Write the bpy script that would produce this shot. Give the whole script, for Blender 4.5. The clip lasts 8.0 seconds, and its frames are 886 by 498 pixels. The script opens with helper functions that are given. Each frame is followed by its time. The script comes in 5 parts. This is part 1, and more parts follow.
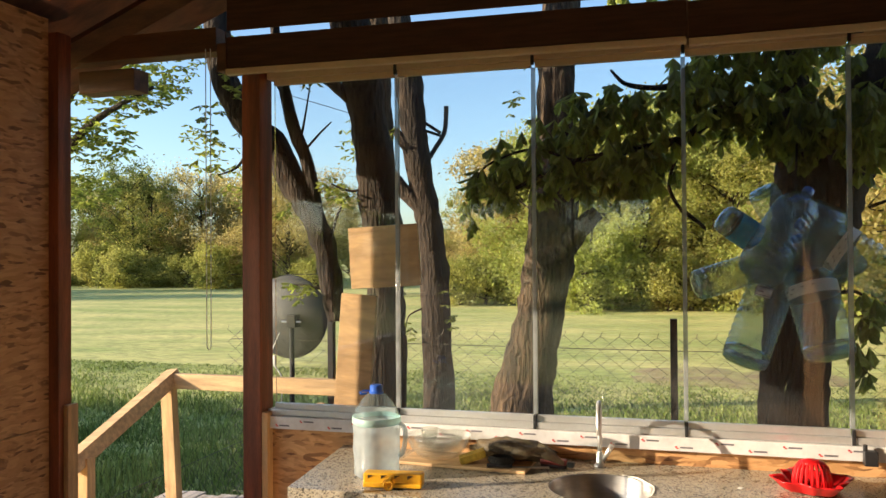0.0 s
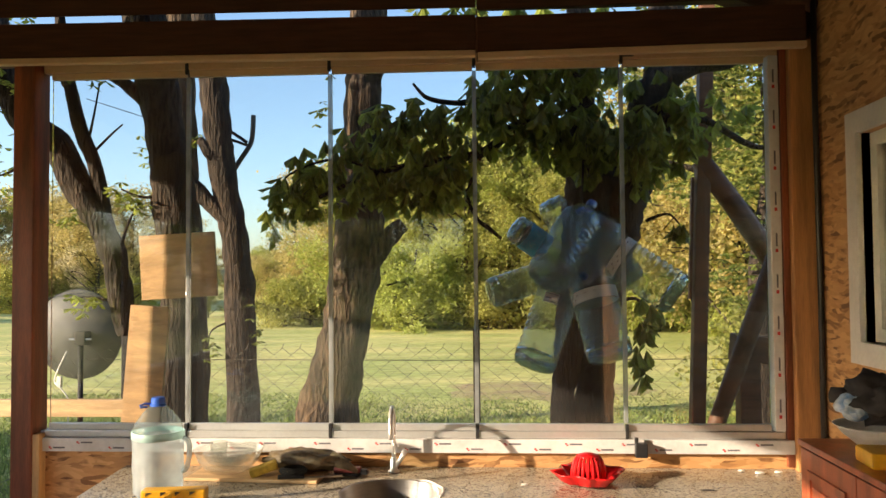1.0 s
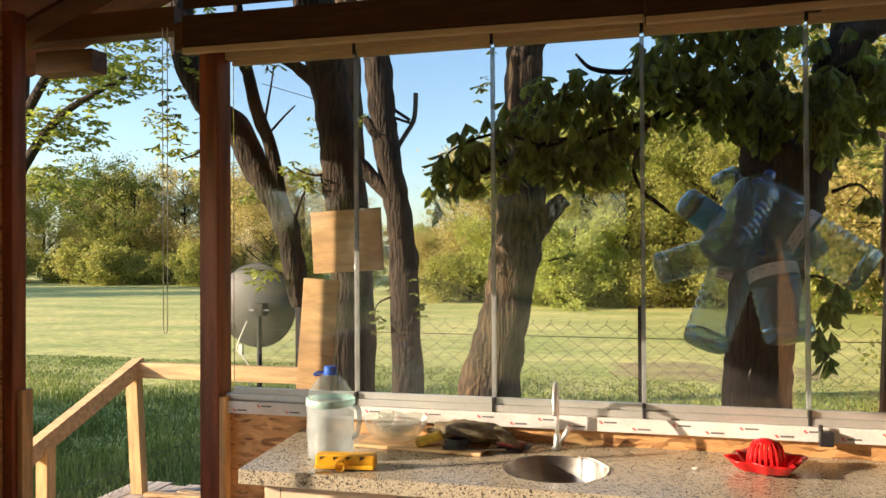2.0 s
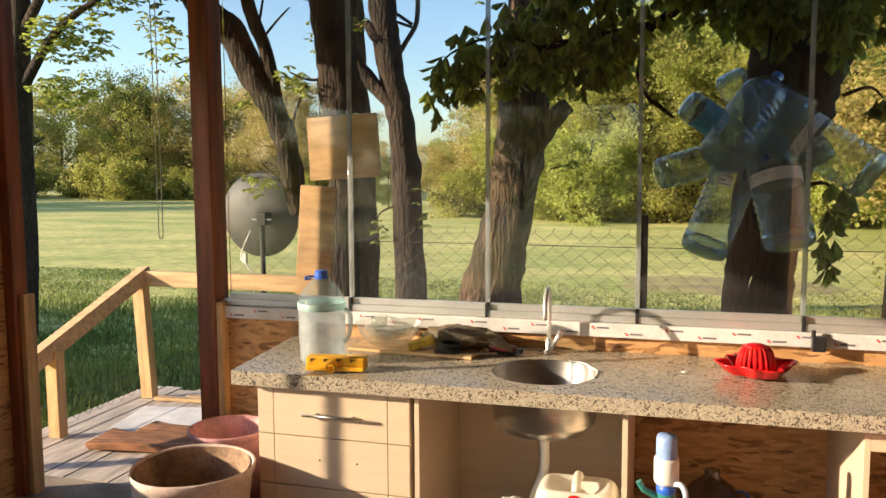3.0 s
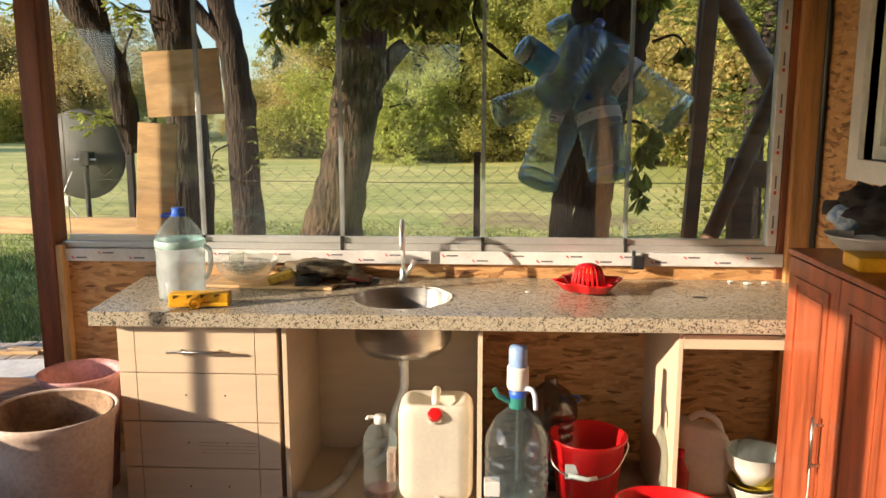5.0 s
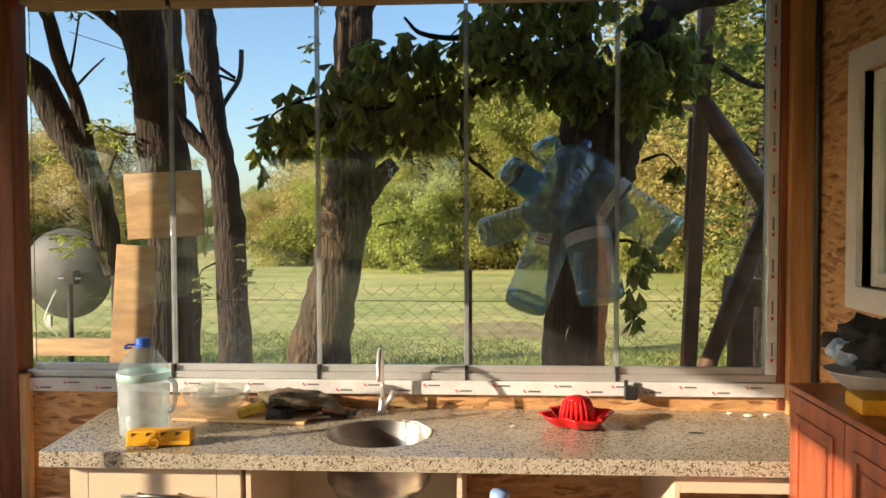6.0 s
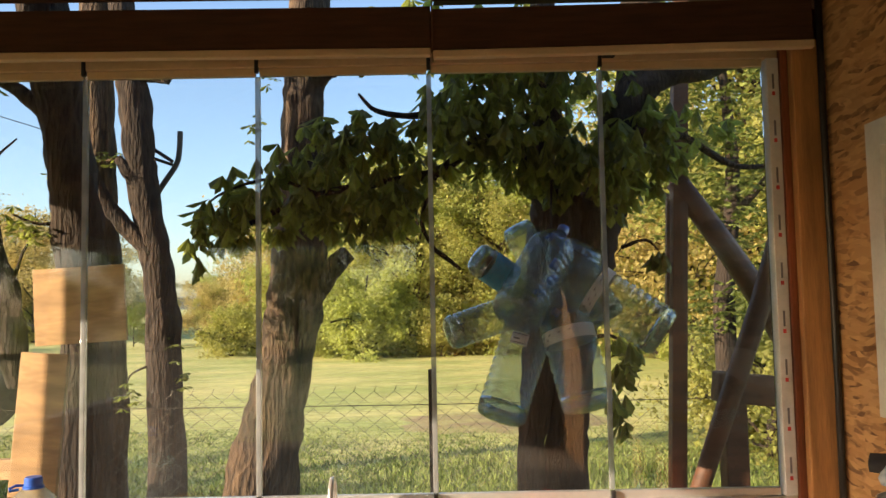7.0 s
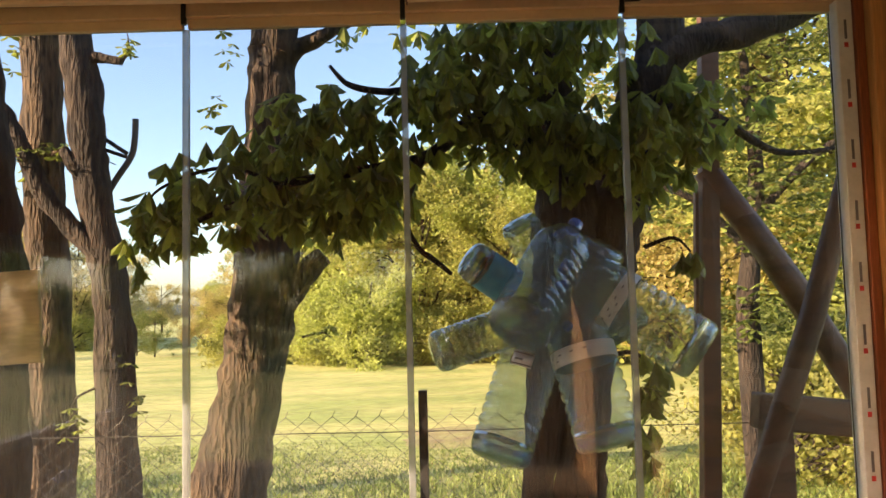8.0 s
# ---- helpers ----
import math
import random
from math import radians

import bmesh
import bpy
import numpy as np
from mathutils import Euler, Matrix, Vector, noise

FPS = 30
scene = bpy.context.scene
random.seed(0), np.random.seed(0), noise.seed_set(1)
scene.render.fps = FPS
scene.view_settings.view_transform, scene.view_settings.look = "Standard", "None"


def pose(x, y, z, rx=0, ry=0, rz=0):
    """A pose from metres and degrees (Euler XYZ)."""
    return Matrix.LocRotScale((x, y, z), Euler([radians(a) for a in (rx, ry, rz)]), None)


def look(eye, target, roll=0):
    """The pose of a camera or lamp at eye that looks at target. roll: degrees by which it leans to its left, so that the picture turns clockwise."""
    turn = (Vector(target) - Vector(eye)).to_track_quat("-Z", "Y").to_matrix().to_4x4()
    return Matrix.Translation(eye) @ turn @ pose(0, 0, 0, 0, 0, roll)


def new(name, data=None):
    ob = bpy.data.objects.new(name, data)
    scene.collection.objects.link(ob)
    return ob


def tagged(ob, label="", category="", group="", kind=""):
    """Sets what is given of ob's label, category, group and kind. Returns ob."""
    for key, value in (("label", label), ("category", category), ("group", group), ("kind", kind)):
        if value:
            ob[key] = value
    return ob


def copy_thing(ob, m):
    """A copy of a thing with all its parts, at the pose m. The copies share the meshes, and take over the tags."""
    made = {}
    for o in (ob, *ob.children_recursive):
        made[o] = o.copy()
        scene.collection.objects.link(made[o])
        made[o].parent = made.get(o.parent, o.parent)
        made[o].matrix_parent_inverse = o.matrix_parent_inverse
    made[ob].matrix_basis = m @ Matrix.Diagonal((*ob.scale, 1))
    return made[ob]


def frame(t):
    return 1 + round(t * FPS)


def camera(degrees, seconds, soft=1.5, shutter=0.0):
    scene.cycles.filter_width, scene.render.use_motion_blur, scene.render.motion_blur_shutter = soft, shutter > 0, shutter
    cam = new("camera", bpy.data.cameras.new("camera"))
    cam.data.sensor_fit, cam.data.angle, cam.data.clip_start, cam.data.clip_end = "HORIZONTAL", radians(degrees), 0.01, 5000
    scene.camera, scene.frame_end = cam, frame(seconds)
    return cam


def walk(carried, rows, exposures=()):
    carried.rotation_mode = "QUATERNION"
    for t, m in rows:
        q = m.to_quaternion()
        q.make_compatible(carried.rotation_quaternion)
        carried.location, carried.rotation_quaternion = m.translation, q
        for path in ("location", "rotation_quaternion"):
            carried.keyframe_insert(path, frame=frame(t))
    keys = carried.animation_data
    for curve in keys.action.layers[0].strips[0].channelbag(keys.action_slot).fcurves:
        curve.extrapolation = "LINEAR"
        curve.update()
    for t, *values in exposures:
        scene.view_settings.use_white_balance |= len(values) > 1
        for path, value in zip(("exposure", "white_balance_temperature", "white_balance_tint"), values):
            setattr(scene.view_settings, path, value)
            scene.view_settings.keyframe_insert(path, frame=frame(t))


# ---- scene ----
cam = camera(58.0, 8.0)
PATH = [
    (0, (0.113, 1.537, 1.706), (-0.43, 3.462, 1.728), -0.4),
    (0.5, (0.19, 1.555, 1.681), (-0.102, 3.533, 1.726), -0.4),
    (1, (0.244, 1.577, 1.641), (0.123, 3.572, 1.714), -0.5),
    (1.5, (0.233, 1.585, 1.638), (0.066, 3.577, 1.692), -0.8),
    (1.7, (0.215, 1.594, 1.635), (-0.089, 3.57, 1.678), -0.7),
    (2.8, (0.286, 1.654, 1.608), (-0.42, 3.521, 1.484), -0.4),
    (3, (0.307, 1.672, 1.585), (-0.244, 3.585, 1.393), -0.3),
    (3.5, (0.274, 1.598, 1.557), (0.045, 3.564, 1.274), -0.4),
    (4, (0.235, 1.511, 1.562), (0.098, 3.476, 1.214), -0.9),
    (4.2, (0.182, 1.481, 1.545), (0.072, 3.44, 1.159), -0.7),
    (5.3, (0.168, 1.497, 1.587), (0.073, 3.477, 1.325), 0.1),
    (5.5, (0.2, 1.516, 1.597), (0.099, 3.505, 1.408), -0.5),
    (6, (0.271, 1.645, 1.644), (0.156, 3.64, 1.567), -0.2),
    (6.5, (0.262, 1.834, 1.672), (0.161, 3.831, 1.697), -0.5),
    (7, (0.216, 2.11, 1.697), (0.217, 4.105, 1.83), -1.1),
    (7.5, (0.269, 2.401, 1.696), (0.277, 4.392, 1.881), -1.1),
    (8, (0.294, 2.744, 1.714), (0.277, 4.738, 1.864), -1.4),
]
walk(cam, [(t, look(eye, target, roll)) for t, eye, target, roll in PATH],
     [(0.0, 1.05, 6600, 10), (1.5, 1.2, 6900, 12), (3.0, 1.05, 6800, 11), (4.2, 1.03, 6700, 11), (6.0, 1.0, 6500, 10), (6.5, 1.1, 6600, 11), (7.0, 1.25, 7000, 15), (7.5, 1.6, 7600, 20), (8.0, 1.6, 7500, 20)])

# ---- light ----
world = bpy.data.worlds.new("world")
scene.world = world
world.use_nodes = True
SUN_TO = Vector((1.0, 0.48, -0.30)).normalized()
wn = world.node_tree.nodes
sky = wn.new("ShaderNodeTexSky")
sky.sky_type, sky.sun_disc = "NISHITA", False
sky.sun_elevation, sky.sun_rotation = radians(15), radians(-115.6)
sky.air_density, sky.dust_density, sky.ozone_density = 1.0, 1.0, 3.0
wn["Background"].inputs["Strength"].default_value = 0.15
world.node_tree.links.new(sky.outputs[0], wn["Background"].inputs[0])
sun = new("sun", bpy.data.lights.new("sun", "SUN"))
sun.data.energy, sun.data.angle, sun.data.color = 5.0, radians(0.55), (1.0, 0.83, 0.62)
sun.matrix_world = look((-20, -9.6, 8), Vector((-20, -9.6, 8)) + SUN_TO)


# ---- materials ----
def mat(name, rgb, rough=0.6, metal=0.0, scale=8.0, vary=0.25, bump=0.15, stretch=(1, 1, 1), fine=60.0, rgb2=None, island=0.0, spec=None, trans=0.0, deep=0.004, dark=0.45):
    """A surface with two scales of colour change and a fine relief."""
    m = bpy.data.materials.new(name)
    m.use_nodes = True
    nt = m.node_tree
    n, link = nt.nodes, nt.links.new
    b = n["Principled BSDF"]
    tc, mp = n.new("ShaderNodeTexCoord"), n.new("ShaderNodeMapping")
    mp.inputs["Scale"].default_value = stretch
    link(tc.outputs["Object"], mp.inputs[0])
    big, small = n.new("ShaderNodeTexNoise"), n.new("ShaderNodeTexNoise")
    for tex, s, d in ((big, scale, 5), (small, fine, 3)):
        tex.inputs["Scale"].default_value, tex.inputs["Detail"].default_value = s, d
        link(mp.outputs[0], tex.inputs["Vector"])
    ramp = n.new("ShaderNodeValToRGB")
    lo = rgb2 or tuple(c * (1 - vary) for c in rgb)
    hi = rgb if rgb2 else tuple(min(1, c * (1 + vary * 0.6)) for c in rgb)
    ramp.color_ramp.elements[0].position, ramp.color_ramp.elements[1].position = 0.35, 0.65
    ramp.color_ramp.elements[0].color, ramp.color_ramp.elements[1].color = (*lo, 1), (*hi, 1)
    link(big.outputs[0], ramp.inputs[0])
    mix = n.new("ShaderNodeMixRGB")
    mix.blend_type, mix.inputs[0].default_value = "MULTIPLY", min(1.0, vary * 1.2)
    link(ramp.outputs[0], mix.inputs[1])
    gr = n.new("ShaderNodeValToRGB")
    gr.color_ramp.elements[0].position, gr.color_ramp.elements[1].position = 0.3, 0.6
    gr.color_ramp.elements[0].color = (dark, dark, dark, 1)
    link(small.outputs[0], gr.inputs[0])
    link(gr.outputs[0], mix.inputs[2])
    out = mix.outputs[0]
    if island:
        geo, hsv = n.new("ShaderNodeNewGeometry"), n.new("ShaderNodeHueSaturation")
        mr = n.new("ShaderNodeMapRange")
        mr.inputs["To Min"].default_value, mr.inputs["To Max"].default_value = 1 - island, 1 + island
        link(geo.outputs["Random Per Island"], mr.inputs[0])
        link(mr.outputs[0], hsv.inputs["Value"])
        link(out, hsv.inputs["Color"])
        out = hsv.outputs[0]
    link(out, b.inputs["Base Color"])
    b.inputs["Roughness"].default_value, b.inputs["Metallic"].default_value = rough, metal
    if spec is not None:
        b.inputs["Specular IOR Level"].default_value = spec
    if bump:
        bp = n.new("ShaderNodeBump")
        bp.inputs["Strength"].default_value, bp.inputs["Distance"].default_value = bump, deep
        link(small.outputs[0], bp.inputs["Height"])
        link(bp.outputs[0], b.inputs["Normal"])
    if trans:
        tl, add = n.new("ShaderNodeBsdfTranslucent"), n.new("ShaderNodeMixShader")
        add.inputs[0].default_value = trans
        link(out, tl.inputs[0])
        link(b.outputs[0], add.inputs[1])
        link(tl.outputs[0], add.inputs[2])
        link(add.outputs[0], n["Material Output"].inputs[0])
    return m


def osb(name, tone=1.0):
    """Pressed wood strands: stretched cells at two angles, each with its own tone."""
    m = bpy.data.materials.new(name)
    m.use_nodes = True
    n, link = m.node_tree.nodes, m.node_tree.links.new
    b = n["Principled BSDF"]
    tc = n.new("ShaderNodeTexCoord")
    warp = n.new("ShaderNodeTexNoise")
    warp.inputs["Scale"].default_value = 5.0
    link(tc.outputs["Object"], warp.inputs["Vector"])
    cols = []
    for i, (turn, sc) in enumerate((((0.35, 0.35, 0.35), (2.4, 2.4, 13)), ((0.5, 1.05, 0.3), (3.2, 3.2, 15)))):
        mp, add, vo = n.new("ShaderNodeMapping"), n.new("ShaderNodeVectorMath"), n.new("ShaderNodeTexVoronoi")
        mp.inputs["Rotation"].default_value, mp.inputs["Scale"].default_value = turn, sc
        add.operation = "MULTIPLY_ADD"
        add.inputs[1].default_value = (0.07, 0.07, 0.07)
        link(warp.outputs["Color"], add.inputs[0])
        link(tc.outputs["Object"], add.inputs[2])
        link(add.outputs[0], mp.inputs[0])
        link(mp.outputs[0], vo.inputs["Vector"])
        ramp = n.new("ShaderNodeValToRGB")
        e = ramp.color_ramp.elements
        e[0].color, e[1].color = (0.17 * tone, 0.075 * tone, 0.028 * tone, 1), (0.62 * tone, 0.35 * tone, 0.155 * tone, 1)
        e[0].position = 0.02
        mid = e.new(0.22)
        mid.color = (0.44 * tone, 0.225 * tone, 0.085 * tone, 1)
        sep = n.new("ShaderNodeSeparateColor")
        link(vo.outputs["Color"], sep.inputs[0])
        link(sep.outputs[0], ramp.inputs[0])
        cols.append((ramp, sep))
    mask, mix = n.new("ShaderNodeTexNoise"), n.new("ShaderNodeMixRGB")
    mask.inputs["Scale"].default_value = 11.0
    mr = n.new("ShaderNodeMapRange")
    mr.inputs[1].default_value, mr.inputs[2].default_value = 0.42, 0.58
    link(tc.outputs["Object"], mask.inputs["Vector"])
    link(mask.outputs[0], mr.inputs[0])
    link(mr.outputs[0], mix.inputs[0])
    link(cols[0][0].outputs[0], mix.inputs[1])
    link(cols[1][0].outputs[0], mix.inputs[2])
    link(mix.outputs[0], b.inputs["Base Color"])
    bp = n.new("ShaderNodeBump")
    bp.inputs["Strength"].default_value, bp.inputs["Distance"].default_value = 0.3, 0.002
    link(cols[0][1].outputs[0], bp.inputs["Height"])
    link(bp.outputs[0], b.inputs["Normal"])
    b.inputs["Roughness"].default_value = 0.6
    return m


def clear(name, rgb, gloss=0.03, body=0.12, blur=0.05, cloud=None, dent=16.0, edge=0.55):
    """Thin clear plastic: lets light straight through with a tint, a little body, and gloss by angle."""
    m = bpy.data.materials.new(name)
    m.use_nodes = True
    n, link = m.node_tree.nodes, m.node_tree.links.new
    tr, di, tl, gl = (n.new("ShaderNodeBsdf" + k) for k in ("Transparent", "Diffuse", "Translucent", "Glossy"))
    tr.inputs[0].default_value = (*rgb, 1)
    noise_t = n.new("ShaderNodeTexNoise")
    noise_t.inputs["Scale"].default_value = 14.0
    rm = n.new("ShaderNodeMapRange")
    rm.inputs["To Min"].default_value, rm.inputs["To Max"].default_value = body * 0.5, body * 1.5
    link(noise_t.outputs[0], rm.inputs[0])
    for s in (di, tl):
        s.inputs[0].default_value = (*(cloud or [0.30 + 0.6 * c * c for c in rgb]), 1)
    gl.inputs["Roughness"].default_value = blur
    m1, m2, m3, fr = n.new("ShaderNodeMixShader"), n.new("ShaderNodeMixShader"), n.new("ShaderNodeMixShader"), n.new("ShaderNodeLayerWeight")
    fr.inputs["Blend"].default_value = 0.5
    pw, sc = n.new("ShaderNodeMath"), n.new("ShaderNodeMapRange")
    pw.operation = "POWER"
    pw.inputs[1].default_value = 3.0
    sc.inputs["To Min"].default_value, sc.inputs["To Max"].default_value = gloss, edge
    link(fr.outputs["Facing"], pw.inputs[0])
    link(pw.outputs[0], sc.inputs[0])
    dents, bump = n.new("ShaderNodeTexNoise"), n.new("ShaderNodeBump")
    dents.inputs["Scale"].default_value = dent
    co = n.new("ShaderNodeTexCoord")
    link(co.outputs["Object"], dents.inputs[0])
    link(co.outputs["Object"], noise_t.inputs[0])
    bump.inputs["Strength"].default_value, bump.inputs["Distance"].default_value = 0.6, 0.02
    link(dents.outputs[0], bump.inputs["Height"])
    link(bump.outputs[0], gl.inputs["Normal"])
    link(di.outputs[0], m1.inputs[1])
    link(tl.outputs[0], m1.inputs[2])
    m1.inputs[0].default_value = 0.5
    link(rm.outputs[0], m2.inputs[0])
    link(tr.outputs[0], m2.inputs[1])
    link(m1.outputs[0], m2.inputs[2])
    link(sc.outputs[0], m3.inputs[0])
    link(m2.outputs[0], m3.inputs[1])
    link(gl.outputs[0], m3.inputs[2])
    link(m3.outputs[0], n["Material Output"].inputs[0])
    return m


def granite():
    m = mat("granite", (0.31, 0.27, 0.205), 0.26, 0, 6, 0.3, 0.03)
    n, link = m.node_tree.nodes, m.node_tree.links.new
    b = n["Principled BSDF"]
    old = b.inputs["Base Color"].links[0].from_socket
    tc, vo, vo2 = n.new("ShaderNodeTexCoord"), n.new("ShaderNodeTexVoronoi"), n.new("ShaderNodeTexVoronoi")
    for v, s in ((vo, 240), (vo2, 95)):
        v.inputs["Scale"].default_value = s
        link(tc.outputs["Object"], v.inputs["Vector"])
    sep, ramp, mix = n.new("ShaderNodeSeparateColor"), n.new("ShaderNodeValToRGB"), n.new("ShaderNodeMixRGB")
    ramp.color_ramp.interpolation = "CONSTANT"
    e = ramp.color_ramp.elements
    e[0].color, e[1].color = (0.035, 0.03, 0.028, 1), (0.50, 0.44, 0.33, 1)
    e[1].position = 0.24
    for p, c in ((0.42, (0.45, 0.37, 0.26, 1)), (0.6, (0.53, 0.47, 0.36, 1)), (0.85, (0.30, 0.26, 0.22, 1))):
        e.new(p).color = c
    blend = n.new("ShaderNodeMixRGB")
    blend.inputs[0].default_value = 0.42
    link(vo.outputs["Color"], blend.inputs[1])
    link(vo2.outputs["Color"], blend.inputs[2])
    link(blend.outputs[0], sep.inputs[0])
    spread = n.new("ShaderNodeMapRange")
    spread.inputs[1].default_value, spread.inputs[2].default_value = 0.15, 0.85
    link(sep.outputs[0], spread.inputs[0])
    link(spread.outputs[0], ramp.inputs[0])
    mix.inputs[0].default_value = 0.75
    link(old, mix.inputs[1])
    link(ramp.outputs[0], mix.inputs[2])
    link(mix.outputs[0], b.inputs["Base Color"])
    return m


def window_glass():
    m = bpy.data.materials.new("window_glass")
    m.use_nodes = True
    n, link = m.node_tree.nodes, m.node_tree.links.new
    tr, gl, fr, mx = n.new("ShaderNodeBsdfTransparent"), n.new("ShaderNodeBsdfGlossy"), n.new("ShaderNodeFresnel"), n.new("ShaderNodeMixShader")
    tr.inputs[0].default_value = (0.985, 0.99, 0.985, 1)
    gl.inputs["Roughness"].default_value = 0.0
    fr.inputs[0].default_value = 1.5
    link(fr.outputs[0], mx.inputs[0])
    link(tr.outputs[0], mx.inputs[1])
    link(gl.outputs[0], mx.inputs[2])
    dirt, dd, m2 = n.new("ShaderNodeTexNoise"), n.new("ShaderNodeBsdfDiffuse"), n.new("ShaderNodeMixShader")
    dirt.inputs["Scale"].default_value, dirt.inputs["Detail"].default_value = 3.0, 6
    rm = n.new("ShaderNodeMapRange")
    rm.inputs[1].default_value, rm.inputs[2].default_value, rm.inputs[3].default_value, rm.inputs[4].default_value = 0.4, 0.75, 0.005, 0.02
    link(dirt.outputs[0], rm.inputs[0])
    link(rm.outputs[0], m2.inputs[0])
    link(mx.outputs[0], m2.inputs[1])
    link(dd.outputs[0], m2.inputs[2])
    link(m2.outputs[0], n["Material Output"].inputs[0])
    return m


# the second is the same board at 0.72 tone, dimness painted in
OSB, OSB_DIM = osb("osb_board"), osb("osb_board_dimmed", 0.72)
RED_WOOD = mat("red_stained_timber", (0.27, 0.075, 0.03), 0.5, 0, 3, 0.45, 0.25, (6, 6, 0.6), 40)
DARK_WOOD = mat("dark_stained_timber", (0.14, 0.058, 0.026), 0.6, 0, 3, 0.4, 0.25, (0.8, 6, 6), 40)
PINE = mat("raw_pine", (0.62, 0.40, 0.20), 0.6, 0, 4, 0.25, 0.2, (0.8, 7, 7), 30)
PINE_UP = mat("raw_pine_upright", (0.60, 0.37, 0.17), 0.6, 0, 4, 0.25, 0.2, (7, 7, 0.8), 30)
PINE_POST = mat("oiled_pine", (0.50, 0.24, 0.09), 0.5, 0, 4, 0.3, 0.2, (7, 7, 0.6), 30)
GRANITE = granite()
LAMINATE = mat("cream_laminate", (0.66, 0.52, 0.37), 0.45, 0, 3, 0.05, 0.05, (1, 1, 8), 60)
CHIP_EDGE = mat("raw_chipboard", (0.55, 0.40, 0.24), 0.8, 0, 20, 0.3, 0.2)
ALU = mat("aluminium", (0.72, 0.72, 0.71), 0.35, 0.7, 5, 0.08, 0.03)
FILM = mat("white_film", (0.68, 0.66, 0.65), 0.4, 0, 9, 0.12, 0.08)
STEEL = mat("brushed_steel", (0.55, 0.53, 0.50), 0.3, 1.0, 8, 0.15, 0.05, (1, 1, 6))
CHROME = mat("chrome", (0.85, 0.84, 0.82), 0.3, 0.75, 5, 0.05, 0.0)
BLACK = mat("black_plastic", (0.02, 0.02, 0.022), 0.4, 0, 8, 0.3, 0.1)
INK = mat("dark_print", (0.16, 0.15, 0.17), 0.6, 0, 20, 0.2, 0.0)
RED_INK = mat("red_print", (0.65, 0.05, 0.05), 0.5, 0, 20, 0.2, 0.0)
GLASS = window_glass()
SEAL = clear("clear_seal", (0.72, 0.74, 0.74), 0.03, 0.45, 0.2)
MAHOGANY = mat("mahogany_veneer", (0.36, 0.085, 0.035), 0.3, 0, 3, 0.35, 0.08, (6, 6, 0.7), 40)
RED_PLASTIC = mat("red_plastic", (0.66, 0.012, 0.015), 0.3, 0, 6, 0.15, 0.04)
YELLOW = mat("yellow_plastic", (0.85, 0.44, 0.02), 0.4, 0, 6, 0.15, 0.05)
BLUE = mat("blue_plastic", (0.03, 0.12, 0.55), 0.35, 0, 6, 0.15, 0.04)
GREEN = mat("green_plastic", (0.03, 0.20, 0.17), 0.35, 0, 6, 0.15, 0.04)
WHITE = mat("white_plastic", (0.75, 0.73, 0.68), 0.4, 0, 6, 0.12, 0.05)
MILKY = mat("milky_plastic", (0.88, 0.83, 0.72), 0.4, 0, 4, 0.1, 0.04, trans=0.35)
FROST = clear("cloudy_water_plastic", (0.82, 0.88, 0.90), gloss=0.05, body=0.5, blur=0.12)
TEAL = mat("teal_band", (0.48, 0.68, 0.64), 0.4, 0, 4, 0.15, 0.04, trans=0.3)
CLEAR = clear("clear_plastic", (0.86, 0.93, 0.94), body=0.10)
CLEAR_BLUE = clear("bluish_bottle_plastic", (0.74, 0.83, 0.85), gloss=0.12, body=0.14, blur=0.02, cloud=(0.30, 0.39, 0.40), dent=34.0, edge=0.85)
# bluer, glossier base: puts the bright highlight of the bottle bottoms into colour
BOTTLE_BASE = clear("highlight_bottle_base", (0.62, 0.80, 0.92), gloss=0.20, body=0.10, blur=0.02, cloud=(0.30, 0.45, 0.55), dent=30.0, edge=0.9)
CLEAR_GREEN = clear("greenish_bottle_plastic", (0.82, 0.88, 0.80), gloss=0.12, body=0.14, blur=0.02, cloud=(0.35, 0.41, 0.34), dent=34.0, edge=0.85)
LARGE_BOTTLE = clear("large_bottle_plastic", (0.74, 0.84, 0.86), gloss=0.07, body=0.10, blur=0.03, cloud=(0.40, 0.48, 0.50), dent=9.0, edge=0.65)
BOWL_GLASS = clear("bowl_glass", (0.95, 0.96, 0.94), body=0.07)
PINK = mat("dusty_pink_plastic", (0.62, 0.30, 0.30), 0.6, 0, 7, 0.35, 0.15)
BIN = mat("mortar_stained_plastic", (0.80, 0.66, 0.58), 0.75, 0, 5, 0.3, 0.35, rgb2=(0.60, 0.44, 0.36))
BIN_IN = mat("dried_mortar", (0.42, 0.27, 0.17), 0.9, 0, 9, 0.5, 0.5, rgb2=(0.17, 0.10, 0.07))
CLOTH = mat("dark_cloth", (0.035, 0.03, 0.03), 0.9, 0, 9, 0.4, 0.4)
KHAKI = mat("olive_bag", (0.15, 0.105, 0.055), 0.6, 0, 14, 0.5, 0.4)
CURTAIN = mat("maroon_curtain", (0.10, 0.02, 0.035), 0.9, 0, 5, 0.3, 0.2)
TRIM = mat("white_painted_trim", (0.68, 0.64, 0.60), 0.5, 0, 5, 0.1, 0.08)
SHADE = mat("brown_blind_fabric", (0.085, 0.035, 0.018), 0.85, 0, 5, 0.25, 0.2, (1, 1, 12), 120, trans=0.15)
CREAM_BAR = mat("cream_bar", (0.60, 0.44, 0.28), 0.45, 0, 5, 0.1, 0.05)
